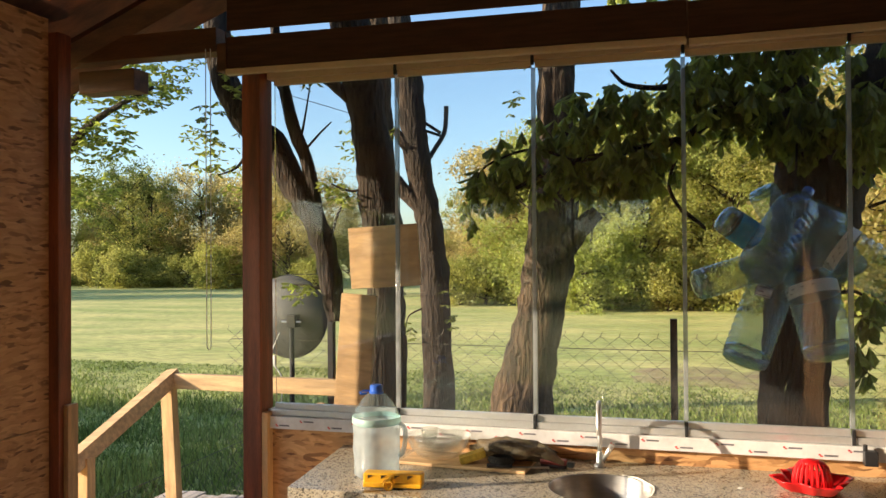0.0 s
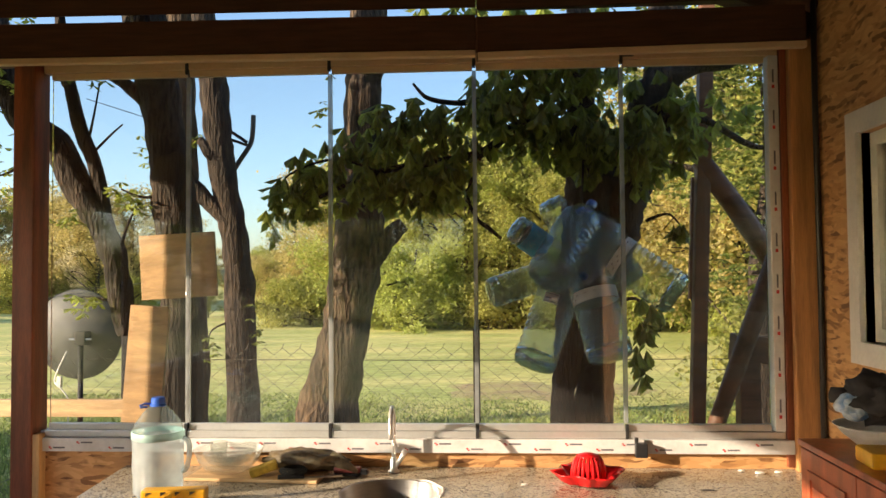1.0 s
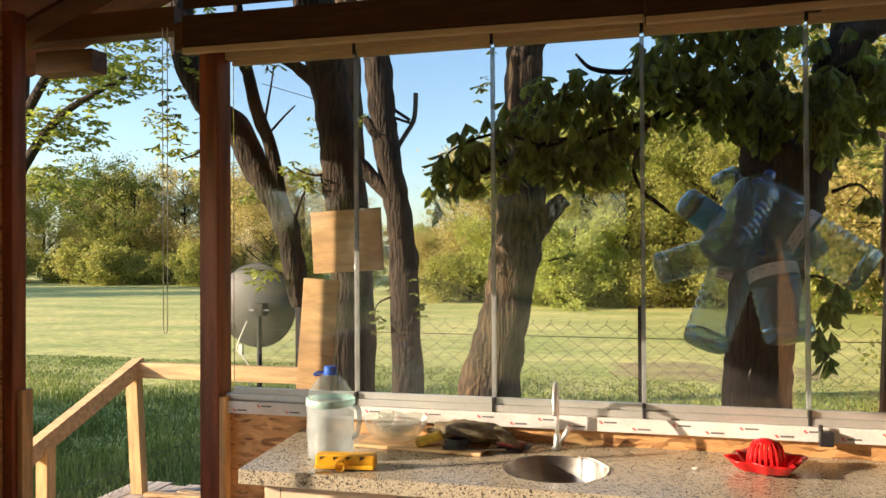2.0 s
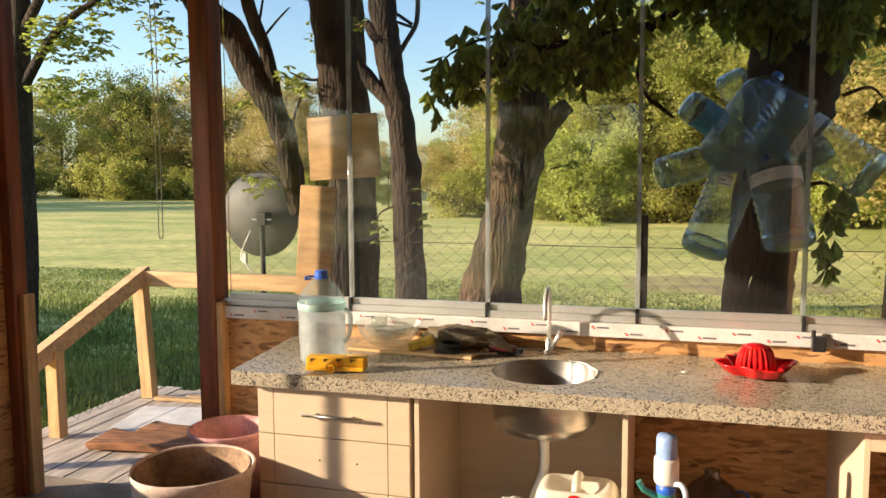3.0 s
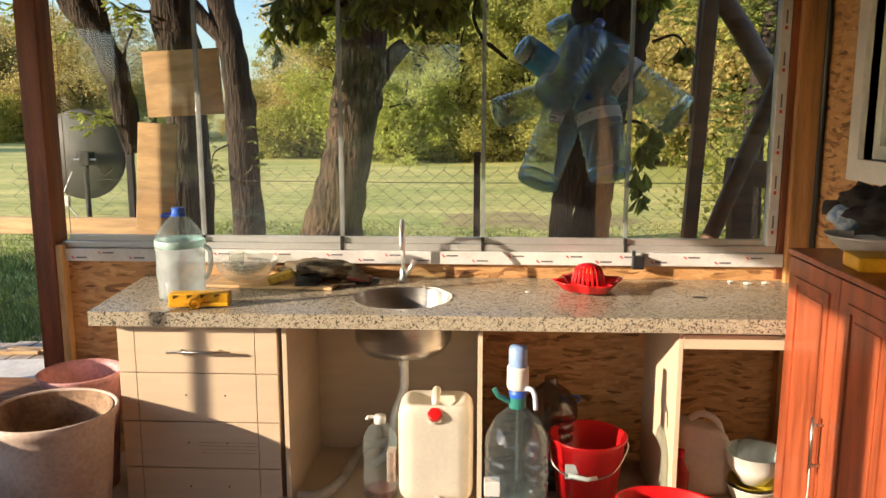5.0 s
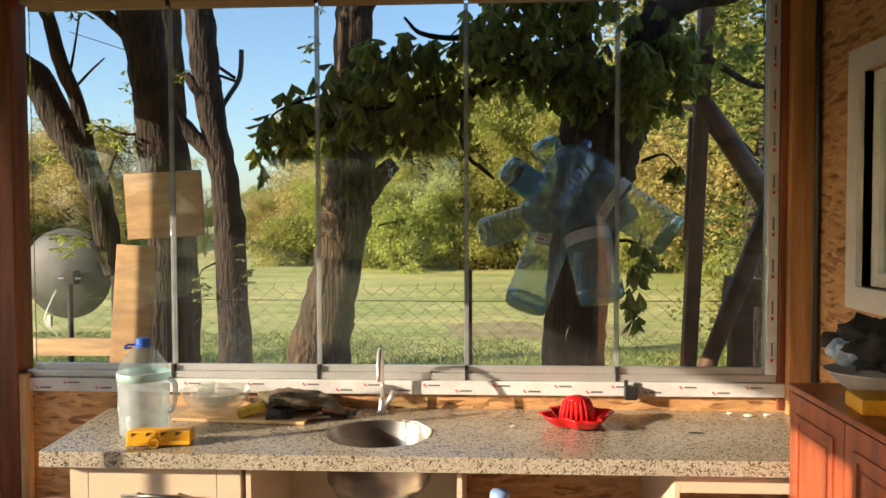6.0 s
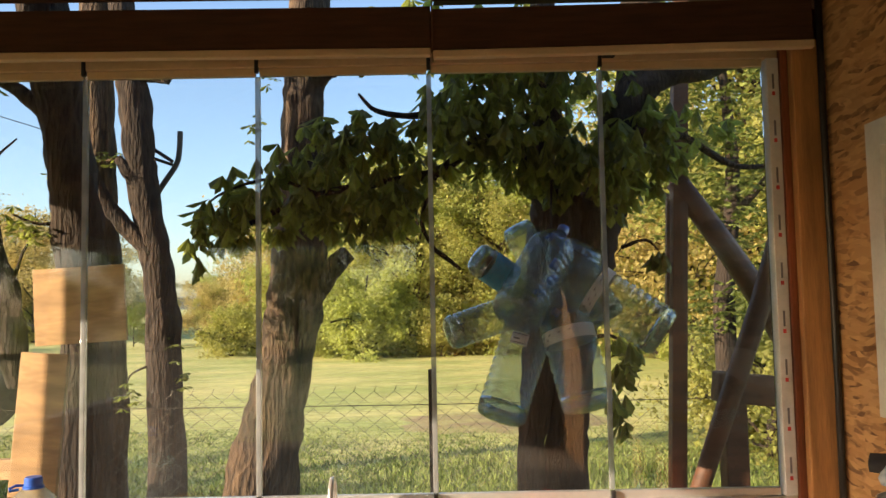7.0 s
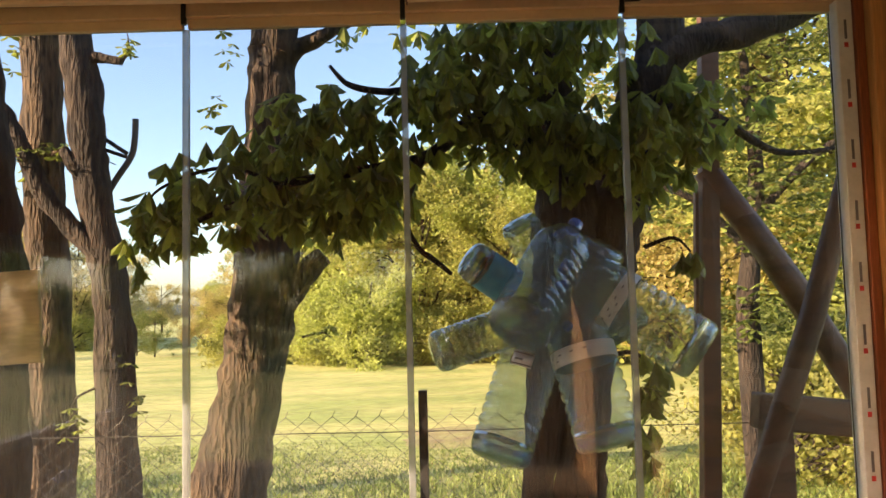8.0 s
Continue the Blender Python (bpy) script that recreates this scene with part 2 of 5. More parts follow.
CEIL = mat("stained_ceiling_board", (0.13, 0.055, 0.025), 0.6, 0, 3, 0.4, 0.2, (0.8, 6, 6), 40)
FLOOR = mat("dusty_concrete", (0.34, 0.27, 0.20), 0.85, 0, 4, 0.35, 0.35)
DECK = mat("weathered_deck", (0.55, 0.47, 0.40), 0.8, 0, 4, 0.3, 0.3, (6, 0.8, 6), 40)
SHEET = mat("white_sheet", (0.80, 0.77, 0.74), 0.6, 0, 4, 0.2, 0.1)
SLAB_BARK = mat("rough_slab_wood", (0.33, 0.14, 0.06), 0.85, 0, 6, 0.5, 0.5, (1, 6, 6))
BARK = mat("dark_bark", (0.066, 0.044, 0.029), 0.95, 0, 2, 0.8, 1.0, (4, 4, 0.8), 13, rgb2=(0.026, 0.018, 0.012), deep=0.035, dark=0.12)
BARK_PALE = mat("ridged_bark", (0.14, 0.09, 0.05), 0.95, 0, 2, 0.8, 1.0, (4, 4, 0.8), 12, rgb2=(0.045, 0.03, 0.02), deep=0.045, dark=0.10)
PLY = mat("plywood", (0.58, 0.36, 0.17), 0.7, 0, 5, 0.25, 0.2, (1, 1, 4), 30)
DISH = mat("grey_dish_paint", (0.075, 0.075, 0.07), 0.6, 0.1, 5, 0.2, 0.1)
IRON = mat("dark_iron", (0.035, 0.033, 0.03), 0.6, 0.5, 9, 0.4, 0.2)
WIRE = mat("galvanised_wire", (0.16, 0.14, 0.11), 0.6, 0.5, 9, 0.4, 0.1)
LEAF = mat("broad_leaf", (0.31, 0.36, 0.07), 0.45, 0, 3, 0.3, 0.1, island=0.5, trans=0.58)
LEAF_MID = mat("mid_green_leaf", (0.17, 0.21, 0.04), 0.6, 0, 2, 0.35, 0.0, island=0.4, trans=0.45)
LEAF_LIGHT = mat("spring_leaf", (0.50, 0.54, 0.15), 0.8, 0, 0.5, 0.3, 0.0, island=0.22, rgb2=(0.42, 0.47, 0.12), trans=0.66)
LEAF_FAR = mat("wood_edge_leaf", (0.48, 0.46, 0.14), 0.8, 0, 0.6, 0.35, 0.0, island=0.35, rgb2=(0.38, 0.40, 0.10), trans=0.66)
LEAF_OCHRE = mat("budding_leaf", (0.62, 0.50, 0.21), 0.8, 0, 0.6, 0.35, 0.0, island=0.35, rgb2=(0.44, 0.38, 0.13), trans=0.66)
GRASS = mat("grass_blade", (0.27, 0.32, 0.08), 0.6, 0, 0.8, 0.4, 0.0, island=0.5, rgb2=(0.15, 0.21, 0.04), trans=0.3)
GROUND = mat("meadow", (0.65, 0.59, 0.20), 0.95, 0, 0.4, 0.6, 0.9, (0.6, 1.3, 1), rgb2=(0.37, 0.42, 0.105), fine=5, deep=0.05)
SOIL = mat("bare_soil", (0.34, 0.25, 0.13), 0.95, 0, 2, 0.4, 0.8, rgb2=(0.44, 0.40, 0.14), fine=12, deep=0.03)
HILL = mat("far_hill", (0.12, 0.15, 0.12), 1.0, 0, 0.01, 0.3, 0.0)


# ---- mesh tools ----
def thing(name, at, label, category, group="", kind="", rz=0, rx=0, ry=0):
    ob = new(name)
    ob.matrix_world = pose(*at, rx, ry, rz)
    return tagged(ob, label, category, group, kind)


def part(name, bm, material, parent=None, label="", smooth=False, m=None):
    me = bpy.data.meshes.new(name)
    bmesh.ops.recalc_face_normals(bm, faces=bm.faces)
    bm.to_mesh(me)
    bm.free()
    if smooth:
        me.shade_smooth()
    me.materials.append(material)
    ob = new(name, me)
    ob.parent = parent
    if m is not None:
        ob.matrix_local = m
    return tagged(ob, label)


def box(x0, x1, y0, y1, z0, z1, bevel=0.0, bm=None):
    own = bmesh.new()
    bmesh.ops.create_cube(own, size=1, matrix=Matrix.Translation(((x0 + x1) / 2, (y0 + y1) / 2, (z0 + z1) / 2)) @ Matrix.Diagonal((x1 - x0, y1 - y0, z1 - z0, 1)))
    if bevel:
        bmesh.ops.bevel(own, geom=own.edges[:], offset=bevel, segments=2, affect="EDGES", profile=0.6)
    return join(bm, own) if bm else own


def join(bm, own, m=None):
    me = bpy.data.meshes.new("tmp")
    if m is not None:
        bmesh.ops.transform(own, matrix=m, verts=own.verts)
    own.to_mesh(me)
    own.free()
    bm.from_mesh(me)
    bpy.data.meshes.remove(me)
    return bm


def lathe(profile, segs=32, bm=None, wave=None, square=0.0):
    """A turned form from (radius, height) pairs; square > 0 pulls the round towards a rounded square."""
    own = bm or bmesh.new()
    rings = []
    for j, (r, z) in enumerate(profile):
        ring = []
        for i in range(segs):
            a = 2 * math.pi * i / segs
            k = 1 + square * 0.5 * (1 - math.cos(4 * a + math.pi)) * 0.35 if square else 1
            if wave:
                k *= wave(a, j)
            ring.append(own.verts.new((r * k * math.cos(a), r * k * math.sin(a), z)))
        rings.append(ring)
    for p, q in zip(rings, rings[1:]):
        for i in range(segs):
            own.faces.new((p[i], p[(i + 1) % segs], q[(i + 1) % segs], q[i]))
    return own


def tube(pts, radii, segs=10, bm=None, rough=0.0, cap=True, seed=0.0):
    """A tube along points; rough: uneven bark-like girth."""
    own = bm or bmesh.new()
    pts = [Vector(p) for p in pts]
    if not isinstance(radii, (list, tuple)):
        radii = [radii] * len(pts)
    rings, up = [], Vector((0.3, 0.9, 0.1)).normalized()
    for k, p in enumerate(pts):
        d = (pts[min(k + 1, len(pts) - 1)] - pts[max(k - 1, 0)]).normalized()
        a = d.cross(up).normalized()
        b = d.cross(a).normalized()
        ring = []
        for i in range(segs):
            an = 2 * math.pi * i / segs
            r = radii[k]
            if rough:
                r *= 1 + rough * noise.noise(Vector((math.cos(an) * 2.2 + seed, math.sin(an) * 2.2, k * 0.35))) + rough * 0.5 * noise.noise(Vector((math.cos(an) * 6 + seed, math.sin(an) * 6, k * 0.5)))
            ring.append(own.verts.new(p + (a * math.cos(an) + b * math.sin(an)) * r))
        rings.append(ring)
    for p, q in zip(rings, rings[1:]):
        for i in range(segs):
            own.faces.new((p[i], p[(i + 1) % segs], q[(i + 1) % segs], q[i]))
    if cap:
        own.faces.new(rings[0])
        own.faces.new(rings[-1])
    return own


def spline(pts, n):
    """Points on a smooth line through pts (each of any number of values)."""
    pts = [np.array(p, float) for p in pts]
    out = []
    for i in range(len(pts) - 1):
        a, b, c, d = pts[max(i - 1, 0)], pts[i], pts[i + 1], pts[min(i + 2, len(pts) - 1)]
        for k in range(n):
            t = k / n
            out.append(0.5 * (2 * b + (c - a) * t + (2 * a - 5 * b + 4 * c - d) * t * t + (3 * b - a - 3 * c + d) * t ** 3))
    return out + [pts[-1]]


def slab_wall(u0, u1, v0, v1, holes, place):
    """A wall of blocks round its openings; place maps (u0, u1, v0, v1) to a box."""
    us = sorted({u0, u1, *[h[0] for h in holes], *[h[1] for h in holes]})
    vs = sorted({v0, v1, *[h[2] for h in holes], *[h[3] for h in holes]})
    bm = bmesh.new()
    for a, b in zip(us, us[1:]):
        for c, d in zip(vs, vs[1:]):
            if not any(h[0] <= a and b <= h[1] and h[2] <= c and d <= h[3] for h in holes):
                place(a, b, c, d, bm)
    bmesh.ops.remove_doubles(bm, verts=bm.verts, dist=0.0005)
    return bm


def setting(name, bm, material, label, category, smooth=False, parent=None):
    ob = part(name, bm, material, parent, "", smooth)
    return tagged(ob, label, category, "", "structure")

# ---- structure ----
WY = 4.97                      # the plane of the window's glass
LX, RX, BY = -2.79, 1.575, -2.2  # left wall, right wall, back wall

setting("floor", box(LX - 0.1, RX + 0.1, BY - 0.1, 5.02, -0.12, 0.0), FLOOR, "dusty bare concrete floor", "floor")

# left wall: boards below and above one seam, with a wide window
L_WIN = (-0.3, 4.205, 0.90, 2.25)
wall_left = setting("wall_west", slab_wall(BY, 4.76, 0.0, 0.896, [(-0.3, 4.205, 0.84, 0.896)], lambda a, b, c, d, bm: box(LX - 0.09, LX, a, b, c, d, 0, bm)), OSB, "osb board wall of the room", "wall")
setting("wall_west_upper", slab_wall(BY, 4.76, 0.90, 2.95, [L_WIN], lambda a, b, c, d, bm: box(LX - 0.09, LX - 0.001, a, b, c, d, 0, bm)), OSB, "osb board wall with a wide window", "wall")
win_left = setting("window_2", slab_wall(-0.36, 4.22, 0.80, 2.31, [(-0.25, 4.19, 0.875, 2.20)], lambda a, b, c, d, bm: box(LX - 0.10, LX + 0.015, a, b, c, d, 0, bm)), TRIM, "white framed window in the board wall", "window")
# unseen bars, added and sized for their shadows; one stops short for the tap
for y, half, top in ((1.77, 0.09, 2.195), (3.394, 0.012, 1.78)):
    part("shadow_mullion", box(LX - 0.06, LX - 0.03, y - half, y + half, 0.88, top, 0.004), TRIM, win_left)

# back wall with a wide doorway to the light
setting("wall_south", slab_wall(LX - 0.09, RX + 0.09, 0.0, 3.9, [(-2.75, -0.12, 0.0, 2.44)], lambda a, b, c, d, bm: box(a, b, BY - 0.1, BY, c, d, 0, bm)), OSB, "osb board wall with a wide doorway", "wall")

# right wall with a small window
setting("wall_east", slab_wall(BY, 5.02, 0.0, 2.95, [(3.45, 4.52, 1.40, 2.15)], lambda a, b, c, d, bm: box(RX, RX + 0.09, a, b, c, d, 0, bm)), OSB, "osb board wall with a white framed window", "wall")
win_right = setting("window_3", slab_wall(3.37, 4.60, 1.32, 2.23, [(3.45, 4.52, 1.40, 2.15)], lambda a, b, c, d, bm: box(RX - 0.022, RX + 0.10, a, b, c, d, 0, bm)), TRIM, "white framed window with a maroon curtain", "window")
part("sash", slab_wall(3.452, 4.518, 1.402, 2.148, [(3.50, 4.47, 1.45, 2.10)], lambda a, b, c, d, bm: box(RX + 0.03, RX + 0.07, a, b, c, d, 0, bm)), WHITE, win_right)
part("pane", box(RX + 0.046, RX + 0.052, 3.501, 4.469, 1.451, 2.099), GLASS, win_right).visible_shadow = False
bm = bmesh.new()
for i in range(60):
    y0, y1 = 3.50 + i * 0.0160, 3.50 + (i + 1) * 0.0160
    a0, a1 = (0.012 * math.sin(i * 1.3), 0.012 * math.sin((i + 1) * 1.3))
    vs = [bm.verts.new(p) for p in ((RX + 0.09 + a0, y0, 1.42), (RX + 0.09 + a1, y1, 1.42), (RX + 0.09 + a1, y1, 2.13), (RX + 0.09 + a0, y0, 2.13))]
    bm.faces.new(vs)
part("curtain", bm, CURTAIN, win_right, "maroon curtain drawn behind the pane", True)
# its dimness is in the darkened board colour
setting("wall_annex", box(RX + 0.6, RX + 0.65, 2.8, 5.0, 0, 2.9), OSB_DIM, "board wall behind the small window, dimness painted into its colour", "wall")

# the wall under the window
setting("wall_north", box(-1.715, RX, 4.955, 5.02, 0.0, 0.912), OSB, "osb board wall under the glazing", "wall")

# posts and beams
def post(name, x0, x1, y0, y1, z0, z1, material, label, bev=0.006):
    return tagged(part(name, box(x0, x1, y0, y1, z0, z1, bev), material), label, "post", "", "structure")
post("post_left", -1.815, -1.722, 4.895, 5.02, 0.0, 2.70, RED_WOOD, "red-stained square timber post with worn patches")
post("post_batten", -1.720, -1.690, 4.90, 4.953, 0.0, 0.99, PINE_UP, "raw pine batten beside the post", 0.003)
post("post_opening", -2.83, -2.735, 4.762, 4.85, 0.0, 2.82, RED_WOOD, "dark red-stained timber door post")
post("post_opening_batten", -2.733, -2.705, 4.79, 4.86, 0.0, 1.0, PINE_UP, "raw pine batten on the door post", 0.003)
post("post_right", 1.468, 1.573, 4.90, 5.02, 0.0, 2.72, PINE_POST, "oiled pine post beside the glazing")
post("post_right_stop", 1.440, 1.466, 4.93, 5.02, 0.86, 2.60, RED_WOOD, "red-stained stop batten", 0.003)
post("beam_window", -1.95, RX, 4.90, 5.02, 2.60, 2.735, DARK_WOOD, "dark-stained timber beam over the glazing")
post("beam_opening", -2.99, -1.96, 4.915, 5.015, 2.70, 2.82, DARK_WOOD, "dark-stained timber beam over the doorway")
post("beam_end", -2.86, -2.52, 5.05, 5.17, 2.58, 2.695, DARK_WOOD, "dark timber beam end under the eaves")

# roof: two slopes and rafters, the gable left without boards
RIDGE_X, RIDGE_Z, EAVE_Z = -0.66, 3.72, 2.86
for name, x0 in (("ceiling", LX - 0.5), ("ceiling_east", RX + 0.5)):
    bm = bmesh.new()
    z0 = EAVE_Z - 0.17
    vs = [bm.verts.new(p) for p in ((x0, BY - 0.3, z0), (RIDGE_X, BY - 0.3, RIDGE_Z), (RIDGE_X, 5.5, RIDGE_Z), (x0, 5.5, z0))]
    bm.faces.new(vs)
    bmesh.ops.solidify(bm, geom=bm.faces[:], thickness=0.04)
    setting(name, bm, CEIL, "dark-stained sloping board ceiling", "ceiling")
for y in (4.93, 3.2, 1.5, -0.3):
    for x0 in (LX - 0.2, RX + 0.2):
        s = (RIDGE_Z - EAVE_Z) / (RIDGE_X - LX)
        zz = EAVE_Z - 0.08
        bm = tube([(x0, y, zz - 0.10), (RIDGE_X, y, RIDGE_Z - 0.10)], 0.075, 4)
        tagged(part("rafter", bm, DARK_WOOD), "dark-stained sloping roof rafter", "rafter", "roof rafters", "structure")
setting("gable", slab_wall(0.2, RX + 0.1, 2.80, 3.3, [], lambda a, b, c, d, bm: box(a, b, 4.96, 5.02, c, d, 0, bm)), DARK_WOOD, "dark boards above the glazing", "wall")

# the glazing
X_J = [-1.688, -1.068, -0.444, 0.177, 0.796, 1.393]
glazing = setting("window_1", box(-1.71, 1.437, 4.945, 5.005, 0.972, 1.000, 0.003), ALU, "frameless folding glazing of five panes over the worktop", "window")
part("top_rail", box(-1.71, 1.437, 4.945, 5.005, 2.556, 2.598, 0.003), CREAM_BAR, glazing)
sill = part("sill_profile", box(-1.715, 1.466, 4.925, 4.99, 0.913, 0.970, 0.004), FILM, glazing, "sill profile still wrapped in white printed film")
part("side_frame", box(1.395, 1.437, 4.94, 5.00, 1.002, 2.554, 0.003), FILM, glazing, "aluminium side frame in printed film")
bm = bmesh.new()
RED_M = bmesh.new()
rnd = random.Random(4)
for i in range(24):
    x, z = -1.63 + i * 0.128 + rnd.uniform(-0.02, 0.02), 0.952 if i % 2 else 0.930
    box(x, x + 0.05, 4.9235, 4.9245, z - 0.0034, z + 0.0034, 0, bm)
    box(x - 0.020, x - 0.012, 4.9235, 4.9245, z - 0.001, z + 0.005, 0, RED_M)
    box(x - 0.014, x - 0.006, 4.9235, 4.9245, z - 0.006, z - 0.001, 0, RED_M)
part("print", bm, INK, sill)
part("print_mark", RED_M, RED_INK, sill)
bm, RED_M = bmesh.new(), bmesh.new()
for i in range(9):
    z = 1.08 + i * 0.17
    box(1.412, 1.419, 4.9375, 4.939, z, z + 0.055, 0, bm)
    box(1.410, 1.421, 4.9375, 4.939, z - 0.024, z - 0.010, 0, RED_M)
part("frame_print", bm, INK, glazing)
part("frame_mark", RED_M, RED_INK, glazing)
for i in range(5):
    a, b = X_J[i] + 0.008, X_J[i + 1] - 0.008
    pane = part("pane", box(a, b, WY - 0.004, WY + 0.004, 1.012, 2.55), GLASS, glazing)
    pane.visible_shadow = False
    part("pane_rail", box(a, b, WY - 0.012, WY + 0.012, 1.001, 1.028, 0.002), ALU, glazing)
    part("pane_top_rail", box(a, b, WY - 0.012, WY + 0.012, 2.528, 2.555, 0.002), CREAM_BAR, glazing)
    if i:
        part("seal", box(X_J[i] - 0.009, X_J[i] + 0.009, WY - 0.010, WY + 0.010, 1.03, 2.526, 0.003), SEAL, glazing)
        part("joint_clip", box(X_J[i] - 0.007, X_J[i] + 0.007, WY - 0.030, WY - 0.013, 0.960, 1.03, 0.002), BLACK, glazing)
        part("top_clip", box(X_J[i] - 0.007, X_J[i] + 0.007, WY - 0.030, WY - 0.013, 2.535, 2.60, 0.002), BLACK, glazing)
part("lock", box(0.820, 0.868, 4.885, 4.922, 0.905, 0.962, 0.004), BLACK, glazing, "small black lock block")
part("lock_pin", tube([(0.825, 4.90, 0.961), (0.825, 4.90, 0.985)], 0.008, 10), BLACK, glazing)
part("latch", box(0.80, 0.845, 4.90, 4.935, 2.56, 2.60, 0.006), IRON, glazing, "dark top latch")

# blinds over the glazing
def blind(x0, x1, z, tilt):
    ob = thing("roller_blind", ((x0 + x1) / 2, 4.80, z), "brown banded roller blind drawn up above the glazing", "blind", "blinds over the glazing", ry=tilt)
    h = (x1 - x0) / 2
    part("lower_band", box(-h, h, -0.006, 0.006, 0.03, 0.175, 0.002), SHADE, ob)
    part("upper_band", box(-h, h, -0.004, 0.004, 0.205, 0.60, 0.001), SHADE, ob)
    part("inner_band", box(-h + 0.01, h - 0.01, 0.028, 0.034, 0.03, 0.17, 0.001), SHADE, ob)
    part("bottom_bar", box(-h, h, -0.016, 0.016, 0.0, 0.028, 0.006), CREAM_BAR, ob, "cream bottom bar")
    part("end_cap", box(-h - 0.003, -h + 0.002, -0.012, 0.03, 0.0, 0.20, 0.001), DARK_WOOD, ob)
    return ob
blind(-1.835, 0.188, 2.545, 0.4)
blind(0.196, 1.50, 2.535, -0.6)
cord = thing("blind_cord", (-1.97, 4.86, 1.28), "thin looped pull cord of the blind", "cord")
part("loop", tube([(-0.014, 0, 1.42), (-0.013, 0, 0.5), (-0.012, 0, 0.02), (-0.006, 0, 0.003), (0.004, 0, 0.003), (0.010, 0, 0.02), (0.011, 0, 0.5), (0.012, 0, 1.42)], 0.0022, 6), WHITE, cord)
pipe = thing("wall_pipe", (1.556, 4.865, 0.0), "thin black pipe up the corner post", "pipe")
part("run", tube([(0, 0, 0.86), (0.002, 0, 1.6), (-0.002, 0, 2.3), (0.0, 0, 2.75)], 0.012, 8), BLACK, pipe, smooth=True)

# ---- ground and distance ----
bm = bmesh.new()
G0 = -0.50
xs = [-600, -250, -120, -60, -40, -28, -20, -14, -10, -7, -5, -3, -1, 1, 3, 5, 7, 10, 14, 20, 28, 40, 60, 120, 250, 600]
ys = [-300, -60, -20, -8, 0, 5.1, 6, 7, 8, 9, 10, 11.5, 13, 15, 18, 21, 25, 30, 36, 44, 55, 70, 100, 180, 350, 900]
grid = [[bm.verts.new((x, y, G0 + (0.10 * noise.noise(Vector((x * 0.13, y * 0.13, 0))) + 0.3 * noise.noise(Vector((x * 0.03, y * 0.03, 4))) * min(1, max(0, y - 8) / 20) if y > 5.2 else -0.05))) for x in xs] for y in ys]
for r, q in zip(grid, grid[1:]):
    for i in range(len(xs) - 1):
        bm.faces.new((r[i], r[i + 1], q[i + 1], q[i]))
setting("ground", bm, GROUND, "sunlit spring meadow with thin dry grass", "ground", True)

bm = bmesh.new()
ring = []
for k in range(60):
    a = 2 * math.pi * k / 60
    q = 1 + 0.35 * noise.noise(Vector((math.cos(a) * 2, math.sin(a) * 2, 5)))
    x, y = 1.3 + 2.3 * q * math.cos(a), 16.6 + 1.5 * q * math.sin(a)
    ring.append((bm.verts.new((x, y, G0 + 0.02)), bm.verts.new((1.3 + 0.75 * (x - 1.3), 16.6 + 0.7 * (y - 16.6), G0 + 0.05 + 0.04 * noise.noise(Vector((x, y, 0)))))))
top = bm.verts.new((1.3, 16.6, G0 + 0.06))
for p, q in zip(ring, ring[1:] + ring[:1]):
    bm.faces.new((p[0], q[0], q[1], p[1]))
    bm.faces.new((p[1], q[1], top))
setting("soil_bank", bm, SOIL, "low bank of bare brown soil in the meadow", "ground", True)

bm = bmesh.new()
prev = None
for i in range(81):
    a = -1.5 + 3.0 * i / 80
    x, y = 900 * math.sin(a), 900 * math.cos(a)
    h = 14 + 18 * noise.noise(Vector((a * 3, 0, 0))) + 5 * noise.noise(Vector((a * 14, 2, 0)))
    cur = (bm.verts.new((x, y, -2)), bm.verts.new((x * 1.1, y * 1.1, h)))
    if prev:
        bm.faces.new((prev[0], cur[0], cur[1], prev[1]))
    prev = cur
setting("backdrop", bm, HILL, "hazy far hills", "hills", True)


def leaf_into(verts, faces, p, d, side, length, width):
    """One leaf, folded on its midrib: four triangles."""
    i = len(verts)
    nrm = d.cross(side)
    mid = p + d * (length * 0.5)
    verts += [p, mid + side * width * 0.5 + nrm * width * 0.12, p + d * length - nrm * width * 0.15, mid - side * width * 0.5 + nrm * width * 0.12]
    faces += [(i, i + 1, i + 2), (i, i + 2, i + 3)]


def broad_leaf_into(verts, faces, p, d, side, length, width):
    """One broad leaf, widest towards its tip, folded on its midrib."""
    i = len(verts)
    nrm = d.cross(side)
    for along, out, lift in ((0, 0, 0), (0.38, 0.32, 0.10), (0.72, 0.5, 0.10), (1.0, 0.0, -0.18), (0.72, -0.5, 0.10), (0.38, -0.32, 0.10)):
        verts.append(p + d * (length * along) + side * (width * out) + nrm * (width * lift))
    faces += [(i, i + 1, i + 2, i + 3), (i, i + 3, i + 4, i + 5)]


def leaf_mesh(name, material, parent, verts, faces, label=""):
    me = bpy.data.meshes.new(name)
    me.from_pydata([tuple(v) for v in verts], [], faces)
    me.materials.append(material)
    ob = new(name, me)
    ob.parent = parent
    return tagged(ob, label)


